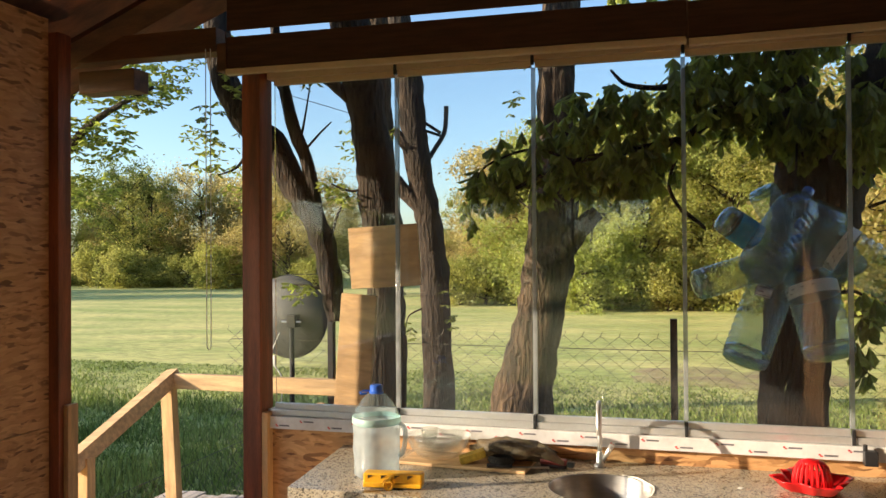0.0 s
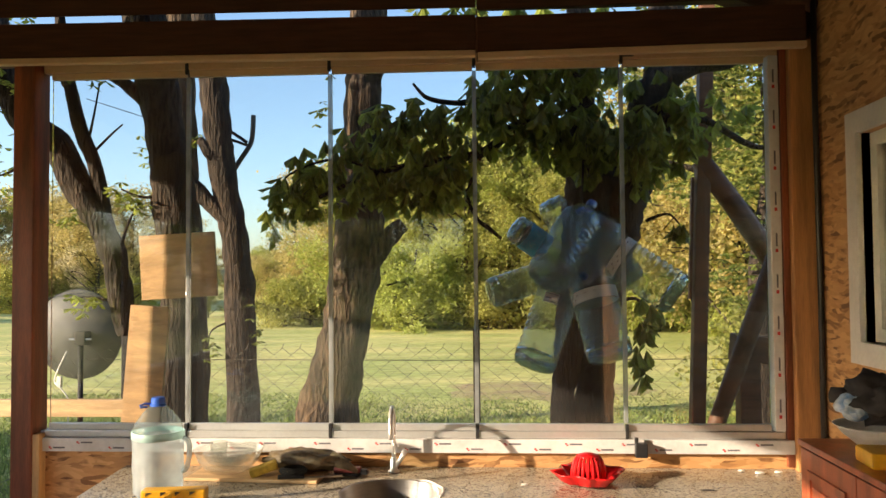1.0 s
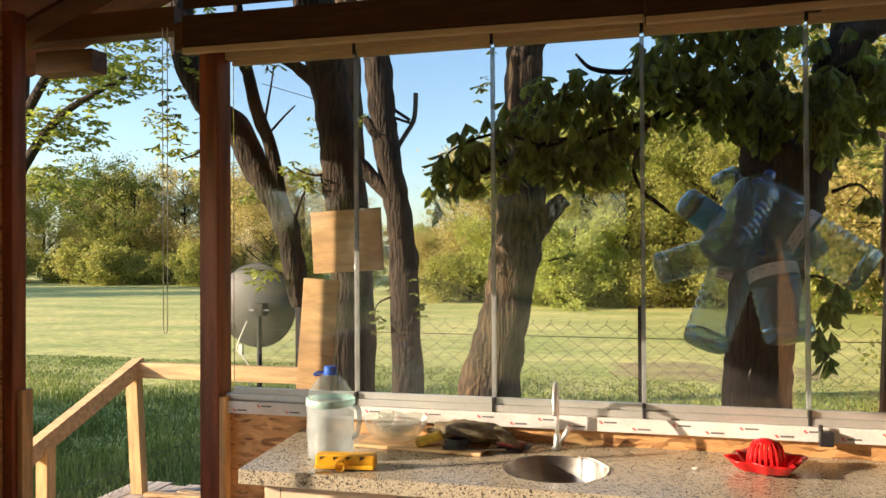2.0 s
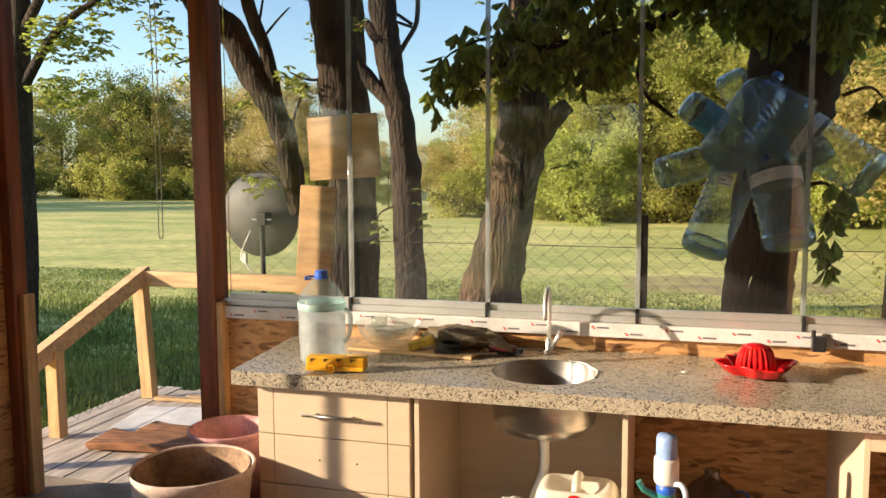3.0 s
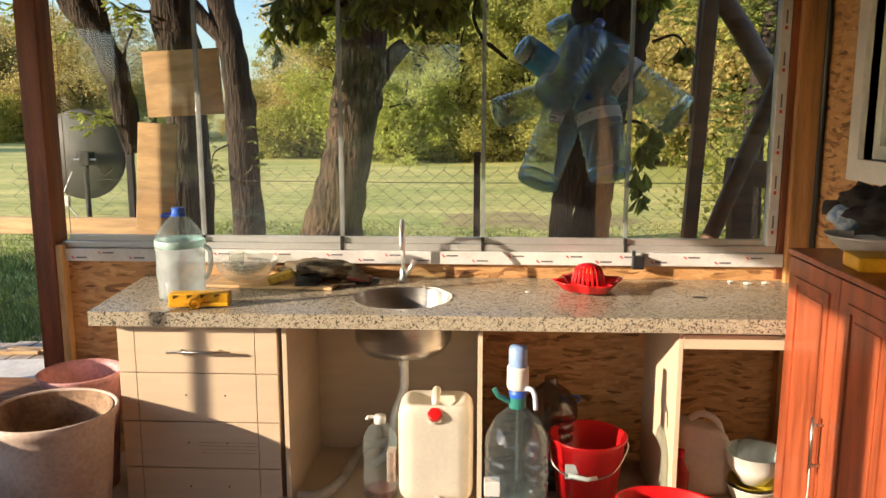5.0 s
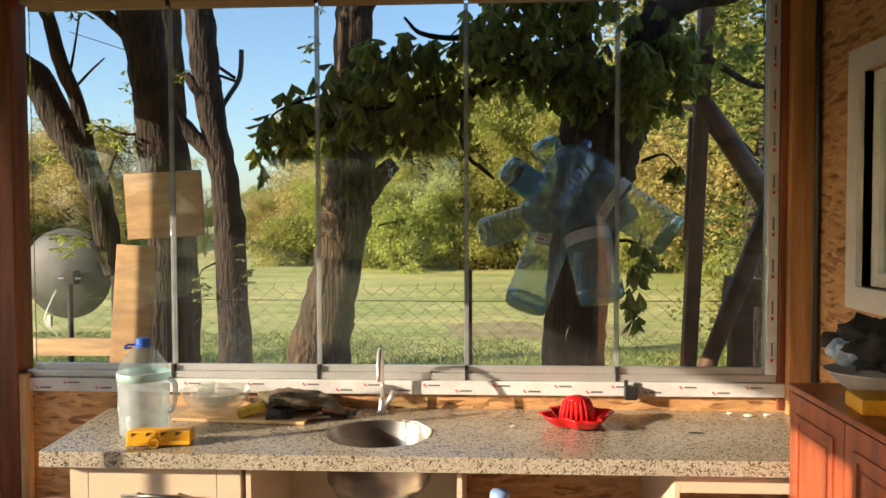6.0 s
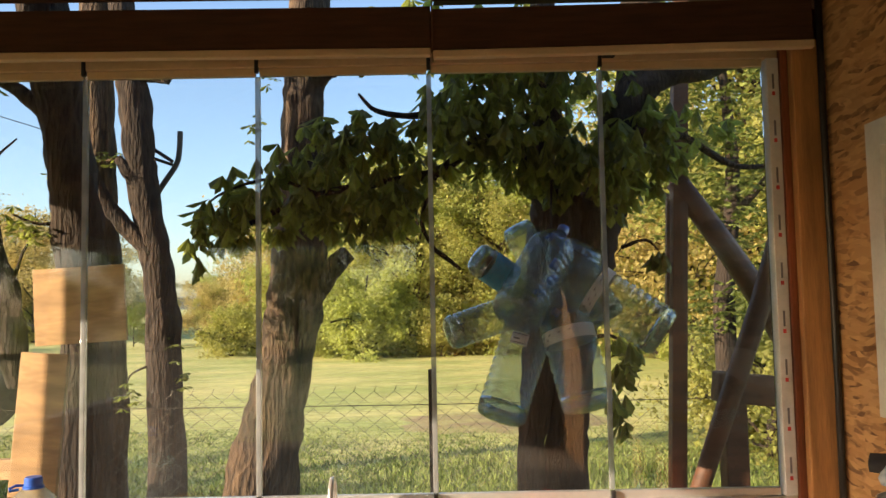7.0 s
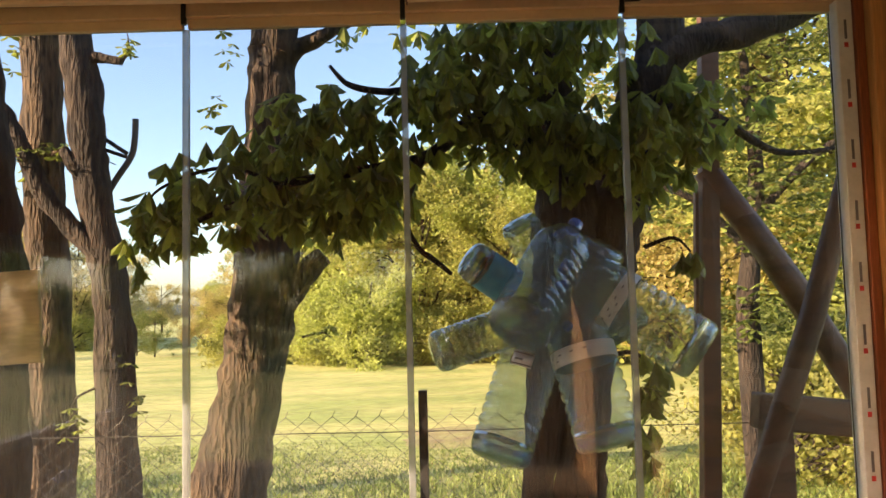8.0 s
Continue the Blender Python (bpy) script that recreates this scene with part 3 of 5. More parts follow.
def far_tree(seed, height, spread, material, dense):
    """A wood-edge tree: trunk, limbs, and a crown of small leaf clumps with gaps."""
    r = random.Random(seed)
    ob = thing("tree", (0, 300 + seed * 10, 0), "far wood-edge tree in thin spring leaf", "tree", "trees at the meadow's edge")
    bm = tube([(0, 0, -0.3), (0.1, 0, height * 0.4), (-0.1, 0.1, height * 0.85)], [0.16, 0.11, 0.03], 7)
    lobes = []
    for i in range(26):
        a, z = r.uniform(0, 6.28), height * r.uniform(0.10, 0.92)
        rad = spread * (1 - abs(z / height - 0.42) ** 1.5 * 1.3) * r.uniform(0.35, 1.0)
        c = Vector((rad * math.cos(a), rad * math.sin(a), z))
        tube([(0, 0, max(0.2, z - rad * 0.6)), c * 0.6 + Vector((0, 0, z * 0.35)), c], [0.05, 0.03, 0.012], 5, bm, cap=False)
        for k in range(4):      # sprays round each limb's end
            q = c + Vector((r.gauss(0, 1), r.gauss(0, 1), r.gauss(0, 0.9))) * spread * 0.16
            lobes.append((q, spread * r.uniform(0.07, 0.21), r.uniform(0.5, 1.6)))
            tube([c * 0.8 + Vector((0, 0, c.z * 0.15)), q], [0.018, 0.006], 4, bm, cap=False)
    part("trunk", bm, BARK, ob, smooth=True)
    verts, faces = [], []
    for c, s, flat in lobes:
        for k in range(int(dense * 0.25)):
            v = Vector((r.gauss(0, 0.6) * flat, r.gauss(0, 0.6), r.gauss(0, 0.5))) * s * 1.15
            d = Vector((r.uniform(-1, 1), r.uniform(-1, 1), r.uniform(-1, 0.5))).normalized()
            side = d.cross(Vector((r.uniform(-1, 1), r.uniform(-1, 1), r.uniform(-1, 1)))).normalized()
            L = r.uniform(0.09, 0.19)
            leaf_into(verts, faces, c + v, d, side, L, L * 0.8)
    leaf_mesh("crown", material, ob, verts, faces)
    return ob


kinds = [far_tree(1, 9.5, 3.9, LEAF_OCHRE, 560), far_tree(2, 8.5, 3.6, LEAF_FAR, 560), far_tree(3, 7.5, 3.1, LEAF_LIGHT, 540), far_tree(4, 2.4, 2.2, LEAF_FAR, 300), far_tree(5, 4.2, 2.6, LEAF_LIGHT, 460), far_tree(6, 9.0, 3.8, LEAF_MID, 540)]
rt = random.Random(9)
spots = []
for i in range(18):      # far wood on the west side
    spots.append((rt.choice((0, 0, 5, 1, 1)), -64 + i * 2.2 + rt.uniform(-1, 1), 62 + rt.uniform(-3, 7) - i * 0.15, rt.uniform(0.9, 1.2)))
for i in range(14):      # its undergrowth
    spots.append((3, -60 + i * 2.6 + rt.uniform(-1, 1), 58 + rt.uniform(-2, 2), rt.uniform(0.8, 1.3)))
for i in range(30):      # the nearer thicket to the east
    u = i / 29
    spots.append((rt.choice((2, 2, 0, 0, 1)), -8 + 31 * u + rt.uniform(-1, 1), 44 - 17 * u + rt.uniform(-2, 3), rt.uniform(0.8, 1.25)))
for i in range(24):
    u = i / 23
    spots.append((rt.choice((3, 4, 4)), -9 + 32 * u + rt.uniform(-1, 1), 40 - 17 * u + rt.uniform(-1.5, 1.5), rt.uniform(0.7, 1.1)))
for i in range(18):      # unseen trees behind the house, added to darken the reflection in the glazing
    spots.append((rt.choice((4, 2, 1)), -34 + i * 3.0 + rt.uniform(-1, 1), -34 + rt.uniform(-4, 2), rt.uniform(0.8, 1.0)))
for i in range(9):      # low trees far down the gap
    spots.append((rt.choice((1, 0, 2)), -58 + i * 5.0 + rt.uniform(-1, 1), 108 + rt.uniform(-6, 10), rt.uniform(0.7, 1.0)))
spots += [(5, -64, 25, 1.1), (5, -58, 30, 1.15), (5, -53, 35, 1.05), (1, -70, 33, 1.2), (5, -62, 38, 1.1), (1, -56, 41, 1.0), (5, -76, 40, 1.1)]      # unseen trees out to the west, added to shade the far wood and field
spots += [(2, -5.5, 43, 1.15), (1, -3.0, 42, 1.2), (2, 0.5, 41, 1.2), (0, 4.0, 40, 1.1), (2, 7.0, 38, 1.2)]      # taller ones in the thicket
spots += [(1, 9.5, 24, 1.3), (2, 12.5, 22.5, 1.55), (0, 8.0, 27, 1.15), (2, 15.5, 23, 1.5)]      # its high east end
spots += [(0, -14.5, 51, 0.42), (0, -12.2, 49, 0.46), (0, -10.3, 47, 0.52), (1, -13.2, 50, 0.40), (2, -8.6, 45, 0.62), (5, -16.5, 48, 0.30), (5, -18.3, 50, 0.28)]      # low budding trees where the thicket runs out
# first two: unseen, added to shade the near grass; then bushes to the east
spots += [(4, -14, 4.2, 0.9), (4, -14.5, 7.0, 0.8), (3, 4.6, 13.0, 0.6), (3, 6.2, 12.2, 0.75), (3, 5.4, 15.0, 0.7), (3, 7.6, 14.0, 0.9)]
for k, x, y, s in spots:
    copy_thing(kinds[k], pose(x, y, G0, 0, 0, rt.uniform(0, 360)) @ Matrix.Diagonal((s, s, s * rt.uniform(0.9, 1.1), 1)))
for i, k in enumerate(kinds):
    k.matrix_world = pose(-30 + 12 * i, 75, G0)


def limb(bm, pts, seed=0.0, segs=16, n=6, rough=0.22):
    s = spline(pts, n)
    return tube([p[:3] for p in s], [float(p[3]) for p in s], segs, bm, rough, True, seed)


def leaf_cloud(centres, count, length, droop, seed, ratio=0.42, fan=5):
    """Fans of drooping leaves spread through ellipsoids (x, y, z, rx, ry, rz)."""
    r = random.Random(seed)
    verts, faces = [], []
    for cx, cy, cz, rx, ry, rz, share in centres:
        for k in range(int(count * share)):
            v = Vector((r.gauss(0, 1), r.gauss(0, 1), r.gauss(0, 1))).normalized() * (r.random() ** 0.45)
            p = Vector((cx + v.x * rx, cy + v.y * ry, cz + v.z * rz))
            a0 = r.uniform(0, 6.28)
            for j in range(fan):
                a = a0 + 6.28 * j / fan + r.uniform(-0.3, 0.3)
                d = Vector((math.cos(a), math.sin(a), -droop * r.uniform(0.1, 2.2))).normalized()
                side = d.cross(Vector((0, 0, 1))).normalized()
                side = (side + d.cross(side) * r.uniform(-1.4, 1.4)).normalized()
                L = length * r.uniform(0.6, 1.15)
                broad_leaf_into(verts, faces, p, d, side, L, L * ratio)
    return verts, faces


def near_tree(name, label, at, limbs, leaves, bark, leaf, seed):
    ob = thing(name, at, label, "tree")
    o = Vector(at)
    shift = lambda pts: [(p[0] - o.x, p[1] - o.y, p[2] - o.z, p[3]) for p in pts]
    part("trunk", limb(None, shift(limbs[0]), seed), bark, ob, smooth=True)
    for i, l in enumerate(limbs[1:]):
        part("limb", limb(None, shift(l), seed + i + 1, 10), bark, ob, smooth=True)
    if leaves:
        centres, count, length, droop, fan = leaves
        v, f = leaf_cloud([(c[0] - o.x, c[1] - o.y, c[2] - o.z, *c[3:]) for c in centres], count, length, droop, int(seed * 7), fan=fan)
        leaf_mesh("crown", leaf, ob, v, f)
    return ob


near_tree("tree", "dark straight tree with a nailed board and a sawn hanging limb", (-1.42, 5.75, G0),
          [[(-1.40, 5.75, G0, .15), (-1.42, 5.75, 1.0, .12), (-1.41, 5.75, 1.51, .107), (-1.43, 5.75, 1.85, .11), (-1.46, 5.75, 2.13, .105), (-1.50, 5.75, 2.42, .102), (-1.56, 5.75, 2.78, .111), (-1.70, 5.75, 3.6, .10), (-1.76, 5.75, 4.4, .08)],
           [(-1.68, 5.72, 3.55, .075), (-2.10, 5.70, 3.72, .07), (-2.42, 5.70, 3.35, .075), (-2.42, 5.72, 2.85, .08), (-2.27, 5.72, 2.53, .085), (-2.10, 5.72, 2.38, .082), (-1.98, 5.72, 2.17, .079), (-1.87, 5.72, 2.0, .073), (-1.79, 5.72, 1.83, .07), (-1.74, 5.72, 1.66, .062), (-1.72, 5.72, 1.49, .062), (-1.70, 5.72, 1.35, .031)],
           [(-1.81, 5.72, 2.0, .037), (-1.88, 5.72, 2.28, .04), (-1.95, 5.72, 2.45, .038), (-2.01, 5.72, 2.68, .034), (-2.04, 5.72, 2.78, .031), (-2.10, 5.72, 3.3, .02)],
           [(-1.55, 5.74, 2.56, .045), (-1.69, 5.74, 2.68, .037), (-1.79, 5.74, 2.75, .028), (-1.95, 5.74, 2.82, .020)],
           [(-1.89, 5.72, 2.32, .008), (-1.79, 5.72, 2.42, .006), (-1.72, 5.72, 2.48, .004)],
           [(-1.91, 5.72, 2.39, .008), (-1.88, 5.72, 2.53, .006), (-1.85, 5.72, 2.70, .004)],
           [(-1.72, 5.72, 1.52, .010), (-1.84, 5.70, 1.55, .007), (-1.95, 5.68, 1.56, .004)],
           [(-1.75, 5.72, 1.74, .010), (-1.68, 5.70, 1.94, .007), (-1.61, 5.68, 2.05, .004)],
           [(-2.20, 5.72, 2.42, .012), (-2.30, 5.70, 2.25, .008), (-2.42, 5.68, 2.20, .005)],
           [(-1.46, 5.72, 2.10, .010), (-1.58, 5.66, 2.08, .007), (-1.68, 5.62, 2.12, .004)]],
          ([(-2.50, 5.70, 2.42, .20, .15, .26, .34), (-1.90, 5.66, 1.54, .10, .07, .07, .10), (-2.25, 5.70, 2.12, .13, .10, .18, .12), (-1.62, 5.68, 2.06, .09, .08, .08, .10), (-2.25, 5.66, 2.72, .22, .18, .12, .14), (-2.0, 5.70, 1.98, .14, .1, .06, .06), (-1.70, 5.68, 2.12, .10, .08, .05, .06), (-1.90, 5.7, 2.75, .14, .1, .08, .08)], 150, 0.055, 0.5, 4), BARK, LEAF, 1.3)
near_tree("tree", "slender ridged tree behind the boarded tree", (-1.87, 7.1, G0),
          [[(-1.87, 7.1, G0, .146), (-1.87, 7.1, 0.85, .122), (-1.88, 7.1, 1.45, .114), (-1.91, 7.1, 1.91, .111), (-1.94, 7.1, 2.38, .109), (-1.95, 7.1, 2.86, .107), (-1.97, 7.1, 3.31, .105), (-1.97, 7.1, 4.4, .09)],
           [(-1.96, 7.1, 3.08, .06), (-2.04, 7.1, 3.28, .051), (-2.11, 7.1, 3.39, .044), (-2.25, 7.1, 3.6, .032)],
           [(-1.90, 7.05, 2.58, .014), (-1.82, 7.0, 2.62, .010), (-1.76, 6.98, 2.63, .006)]],
          ([(-1.83, 6.98, 2.62, .12, .08, .05, .10), (-2.10, 7.0, 3.2, .12, .1, .15, .08), (-2.08, 7.0, 2.55, .12, .1, .15, .08)], 150, 0.055, 0.5, 4), BARK_PALE, LEAF, 8.8)
near_tree("tree", "slender dark tree beside the meadow fence", (-1.46, 6.95, G0),
          [[(-1.46, 6.95, G0, .135), (-1.46, 6.95, 0.87, .108), (-1.47, 6.95, 1.45, .101), (-1.49, 6.95, 1.75, .092), (-1.52, 6.95, 1.99, .087), (-1.56, 6.95, 2.20, .084), (-1.61, 6.95, 2.50, .091), (-1.63, 6.95, 2.66, .094), (-1.66, 6.95, 2.97, .094), (-1.71, 6.95, 3.25, .083), (-1.83, 6.95, 4.3, .06)],
           [(-1.53, 6.93, 2.02, .056), (-1.70, 6.91, 2.20, .051), (-1.82, 6.89, 2.35, .053), (-1.90, 6.87, 2.53, .05), (-1.97, 6.84, 2.70, .044), (-2.03, 6.82, 2.82, .038), (-2.17, 6.80, 2.97, .029)],
           [(-1.60, 6.93, 3.11, .034), (-1.53, 6.93, 3.10, .024), (-1.44, 6.93, 3.08, .021)],
           [(-1.60, 6.92, 2.44, .055), (-1.68, 6.9, 2.53, .042), (-1.74, 6.9, 2.60, .028)],
           [(-1.44, 6.93, 3.08, .008), (-1.40, 6.92, 3.15, .005), (-1.41, 6.92, 3.24, .003)],
           [(-1.56, 6.9, 1.35, .008), (-1.64, 6.86, 1.30, .005), (-1.66, 6.84, 1.2, .003)]],
          ([(-1.40, 6.92, 3.14, .08, .06, .07, .06), (-1.66, 6.84, 1.16, .06, .06, .14, .06), (-1.36, 6.9, 1.30, .05, .06, .14, .05), (-2.0, 6.8, 2.55, .15, .1, .15, .10), (-1.42, 6.9, 1.5, .05, .05, .06, .03)], 150, 0.055, 0.5, 4), BARK, LEAF, 3.7)
near_tree("tree", "thick ridged tree with a forked branch", (-0.85, 6.55, G0),
          [[(-0.91, 6.55, G0, .27), (-0.86, 6.55, 0.35, .225), (-0.77, 6.55, 0.86, .182), (-0.73, 6.55, 1.07, .162), (-0.67, 6.55, 1.33, .149), (-0.62, 6.55, 1.59, .152), (-0.59, 6.55, 1.81, .151), (-0.58, 6.55, 2.02, .148), (-0.56, 6.55, 2.41, .130), (-0.55, 6.55, 2.79, .115), (-0.55, 6.55, 2.96, .107), (-0.53, 6.55, 3.13, .112), (-0.47, 6.55, 4.4, .09)],
           [(-0.56, 6.5, 1.70, .09), (-0.48, 6.5, 1.80, .078), (-0.38, 6.5, 1.91, .061), (-0.30, 6.5, 1.98, .048)],
           [(-0.52, 6.55, 2.90, .066), (-0.44, 6.55, 2.99, .05), (-0.33, 6.55, 3.04, .036), (-0.22, 6.55, 3.10, .025), (-0.11, 6.55, 3.14, .019), (0.06, 6.55, 3.23, .014)],
           [(-0.40, 6.46, 1.60, .006), (-0.30, 6.42, 1.62, .004), (-0.26, 6.4, 1.60, .003)]],
          ([(-0.28, 6.4, 1.61, .07, .05, .05, .05), (-0.18, 6.5, 3.02, .07, .06, .07, .05), (-0.70, 6.4, 2.98, .06, .06, .1, .04), (-0.80, 6.4, 2.66, .07, .06, .1, .05)], 150, 0.05, 0.5, 4), BARK_PALE, LEAF, 4.2)
near_tree("tree", "broad-leaved tree with heavy drooping foliage", (0.8, 6.15, G0),
          [[(0.81, 6.15, G0, .131), (0.81, 6.15, 0.79, .109), (0.83, 6.15, 1.09, .103), (0.86, 6.15, 1.39, .106), (0.89, 6.15, 1.69, .129), (0.94, 6.15, 1.90, .139), (1.00, 6.15, 2.08, .129), (1.10, 6.15, 2.35, .121), (1.18, 6.15, 2.66, .109), (1.23, 6.15, 2.87, .10), (1.33, 6.15, 3.9, .09)],
           [(0.63, 6.12, G0, .085), (0.63, 6.12, 0.79, .068), (0.65, 6.12, 1.09, .072), (0.69, 6.12, 1.39, .09), (0.74, 6.12, 1.69, .113), (0.77, 6.12, 1.90, .132), (0.79, 6.12, 2.08, .139), (0.79, 6.12, 2.26, .121), (0.77, 6.12, 2.48, .09), (0.75, 6.12, 2.72, .075), (0.75, 6.12, 3.4, .06)],
           [(1.10, 6.1, 2.55, .095), (1.17, 6.1, 2.70, .089), (1.34, 6.1, 2.82, .075), (1.54, 6.1, 2.86, .07), (1.76, 6.1, 2.93, .056), (1.98, 6.1, 3.02, .044)],
           [(0.84, 6.1, 2.20, .062), (0.62, 6.06, 2.41, .043), (0.41, 6.02, 2.49, .033), (0.22, 5.97, 2.34, .025), (-0.03, 5.93, 2.28, .021), (-0.37, 5.89, 2.22, .016), (-0.74, 5.85, 2.06, .009)],
           [(0.50, 6.03, 2.46, .03), (0.46, 6.0, 2.52, .028), (0.27, 5.99, 2.62, .023), (0.06, 5.97, 2.61, .017), (-0.10, 5.96, 2.64, .012), (-0.18, 5.95, 2.72, .007)],
           [(0.20, 5.95, 2.33, .010), (0.12, 5.92, 2.10, .009), (0.17, 5.9, 1.96, .010), (0.23, 5.9, 1.91, .012), (0.30, 5.9, 1.85, .007)],
           [(-0.37, 5.89, 2.22, .010), (-0.60, 5.9, 2.30, .008), (-0.86, 5.9, 2.22, .006), (-0.93, 5.9, 2.10, .004)],
           [(0.92, 6.08, 1.50, .012), (1.02, 6.0, 1.52, .009), (1.10, 5.95, 1.46, .005)],
           [(1.10, 6.05, 1.95, .010), (1.20, 5.98, 1.98, .007), (1.26, 5.95, 1.92, .004)],
           [(1.15, 6.1, 2.60, .03), (1.50, 6.3, 2.55, .022), (1.85, 6.5, 2.42, .016), (2.2, 6.6, 2.45, .010)]],
          ([(-0.93, 5.9, 2.06, .08, .10, .16, .06), (-0.76, 5.9, 2.18, .15, .16, .20, .15), (-0.48, 5.9, 2.25, .24, .2, .24, .27), (-0.20, 5.9, 2.26, .22, .22, .28, .28), (0.04, 5.92, 2.22, .16, .2, .26, .17), (-0.24, 5.95, 2.52, .24, .16, .14, .15), (0.0, 5.95, 2.52, .14, .16, .12, .07), (0.27, 5.9, 2.58, .18, .22, .26, .22), (0.54, 5.9, 2.48, .25, .25, .24, .36), (0.81, 5.9, 2.38, .2, .22, .20, .28), (1.04, 5.9, 2.36, .18, .22, .24, .28), (0.67, 5.95, 2.80, .5, .3, .16, .46), (1.30, 6.0, 2.50, .14, .2, .26, .15), (0.5, 6.3, 3.15, .8, .4, .2, .40), (1.08, 5.95, 1.46, .08, .08, .16, .05), (1.05, 5.95, 1.20, .06, .08, .14, .03), (1.24, 5.95, 1.90, .05, .06, .08, .02), (1.5, 6.4, 2.62, .3, .25, .2, .10)], 290, 0.105, 2.4, 6), BARK, LEAF, 5.9)
near_tree("tree", "light spring-leaved tree beyond the timber frame", (3.2, 10.5, G0),
          [[(3.2, 10.5, G0, .12), (3.15, 10.5, 1.5, .10), (3.3, 10.5, 3.0, .07), (3.2, 10.5, 4.5, .03)],
           [(3.2, 10.5, 2.2, .05), (2.6, 10.3, 2.7, .035), (2.0, 10.2, 2.9, .02)],
           [(3.25, 10.5, 2.5, .05), (3.8, 10.3, 3.1, .035), (4.4, 10.2, 3.4, .02)]],
          ([(3.4, 10.4, 4.5, 1.7, .8, .8, 1.1), (3.2, 10.4, 2.9, 1.3, .8, .7, 1.0), (2.6, 10.4, 3.7, 1.2, .7, .6, .6), (3.9, 10.4, 1.9, .8, .6, .6, .4), (3.0, 10.4, 1.6, .9, .6, .3, .25)], 420, 0.10, 0.4, 5), BARK, LEAF_MID, 6.4)
# the crown's high part is unseen, enlarged to cast shade over the meadow
near_tree("tree", "tree at the porch with thin fresh foliage", (-6.6, 9.8, G0),
          [[(-7.6, 9.8, G0, .20), (-7.5, 9.8, 1.5, .17), (-7.4, 9.8, 3.2, .13), (-7.2, 9.8, 5.2, .08)],
           [(-7.4, 9.8, 2.6, .07), (-6.6, 9.6, 3.3, .045), (-5.6, 9.5, 3.7, .02)],
           [(-7.4, 9.8, 3.2, .07), (-6.4, 9.6, 4.2, .045), (-5.4, 9.5, 4.5, .02)]],
          ([(-6.0, 9.6, 3.75, .75, .5, .35, .30), (-5.9, 9.6, 4.6, .9, .5, .35, .35), (-6.7, 9.7, 2.6, .5, .4, .25, .10), (-6.6, 9.7, 3.2, .6, .4, .3, .2), (-6.9, 9.8, 5.6, 2.2, 2.0, .8, 1.3), (-6.6, 10.6, 4.6, 1.6, .9, .5, .5), (-7.6, 9.2, 4.4, 1.0, 1.0, .6, .4)], 800, 0.10, 0.4, 5), BARK, LEAF, 7.7)

# ---- kitchen run ----
worktop = thing("worktop", (0, 0, 0), "speckled granite worktop with a round sink cut-out", "worktop")
bm = bmesh.new()
SX, SY, SR = -0.137, 4.56, 0.195
outer = [(-1.27, 4.27), (1.56, 4.27), (1.56, 4.952), (-1.33, 4.952)]
def edge_at(a):
    """Where a ray from the sink's middle meets the worktop's outline."""
    d = Vector((math.cos(a), math.sin(a)))
    best = 9
    for (x0, y0), (x1, y1) in zip(outer, outer[1:] + outer[:1]):
        ex, ey = x1 - x0, y1 - y0
        den = d.x * ey - d.y * ex
        if abs(den) > 1e-9:
            t = ((x0 - SX) * ey - (y0 - SY) * ex) / den
            u = ((x0 - SX) * d.y - (y0 - SY) * d.x) / den
            if t > 0 and -1e-6 <= u <= 1 + 1e-6:
                best = min(best, t)
    return (SX + d.x * best, SY + d.y * best)
angs = sorted([2 * math.pi * i / 64 for i in range(64)] + [math.atan2(y - SY, x - SX) % (2 * math.pi) for x, y in outer])
loops = [[], [], [], []]
for a in angs:
    ox, oy = edge_at(a)
    ix, iy = SX + SR * math.cos(a), SY + SR * math.sin(a)
    for k, (x, y, z) in enumerate(((ix, iy, 0.85), (ox, oy, 0.85), (ox, oy, 0.797), (ix, iy, 0.797))):
        loops[k].append(bm.verts.new((x, y, z)))
n = len(angs)
for k in range(4):
    p, q = loops[k], loops[(k + 1) % 4]
    for i in range(n):
        bm.faces.new((p[i], p[(i + 1) % n], q[(i + 1) % n], q[i]))
part("slab", bm, GRANITE, worktop)

sink = thing("sink", (SX, SY, 0.85), "round stainless steel sink let into the worktop", "sink")
part("bowl", lathe([(0.1945, -0.003), (0.1925, -0.001), (0.1895, -0.004), (0.184, -0.17), (0.155, -0.205), (0.03, -0.212), (0.001, -0.213)], 48), STEEL, sink, smooth=True)
part("outer_bowl", lathe([(0.216, -0.057), (0.196, -0.060), (0.190, -0.17), (0.160, -0.211), (0.03, -0.218), (0.001, -0.219)], 48), STEEL, sink, smooth=True)
part("drain", lathe([(0.03, -0.215), (0.03, -0.25), (0.02, -0.255), (0.02, -0.28)], 20), WHITE, sink, smooth=True)
part("waste_pipe", tube([tuple(p) for p in spline([(0, 0, -0.25), (0.0, 0.01, -0.38), (-0.04, 0.03, -0.5), (-0.06, 0.06, -0.66), (-0.14, 0.12, -0.755)], 6)], 0.018, 12), WHITE, sink, smooth=True)

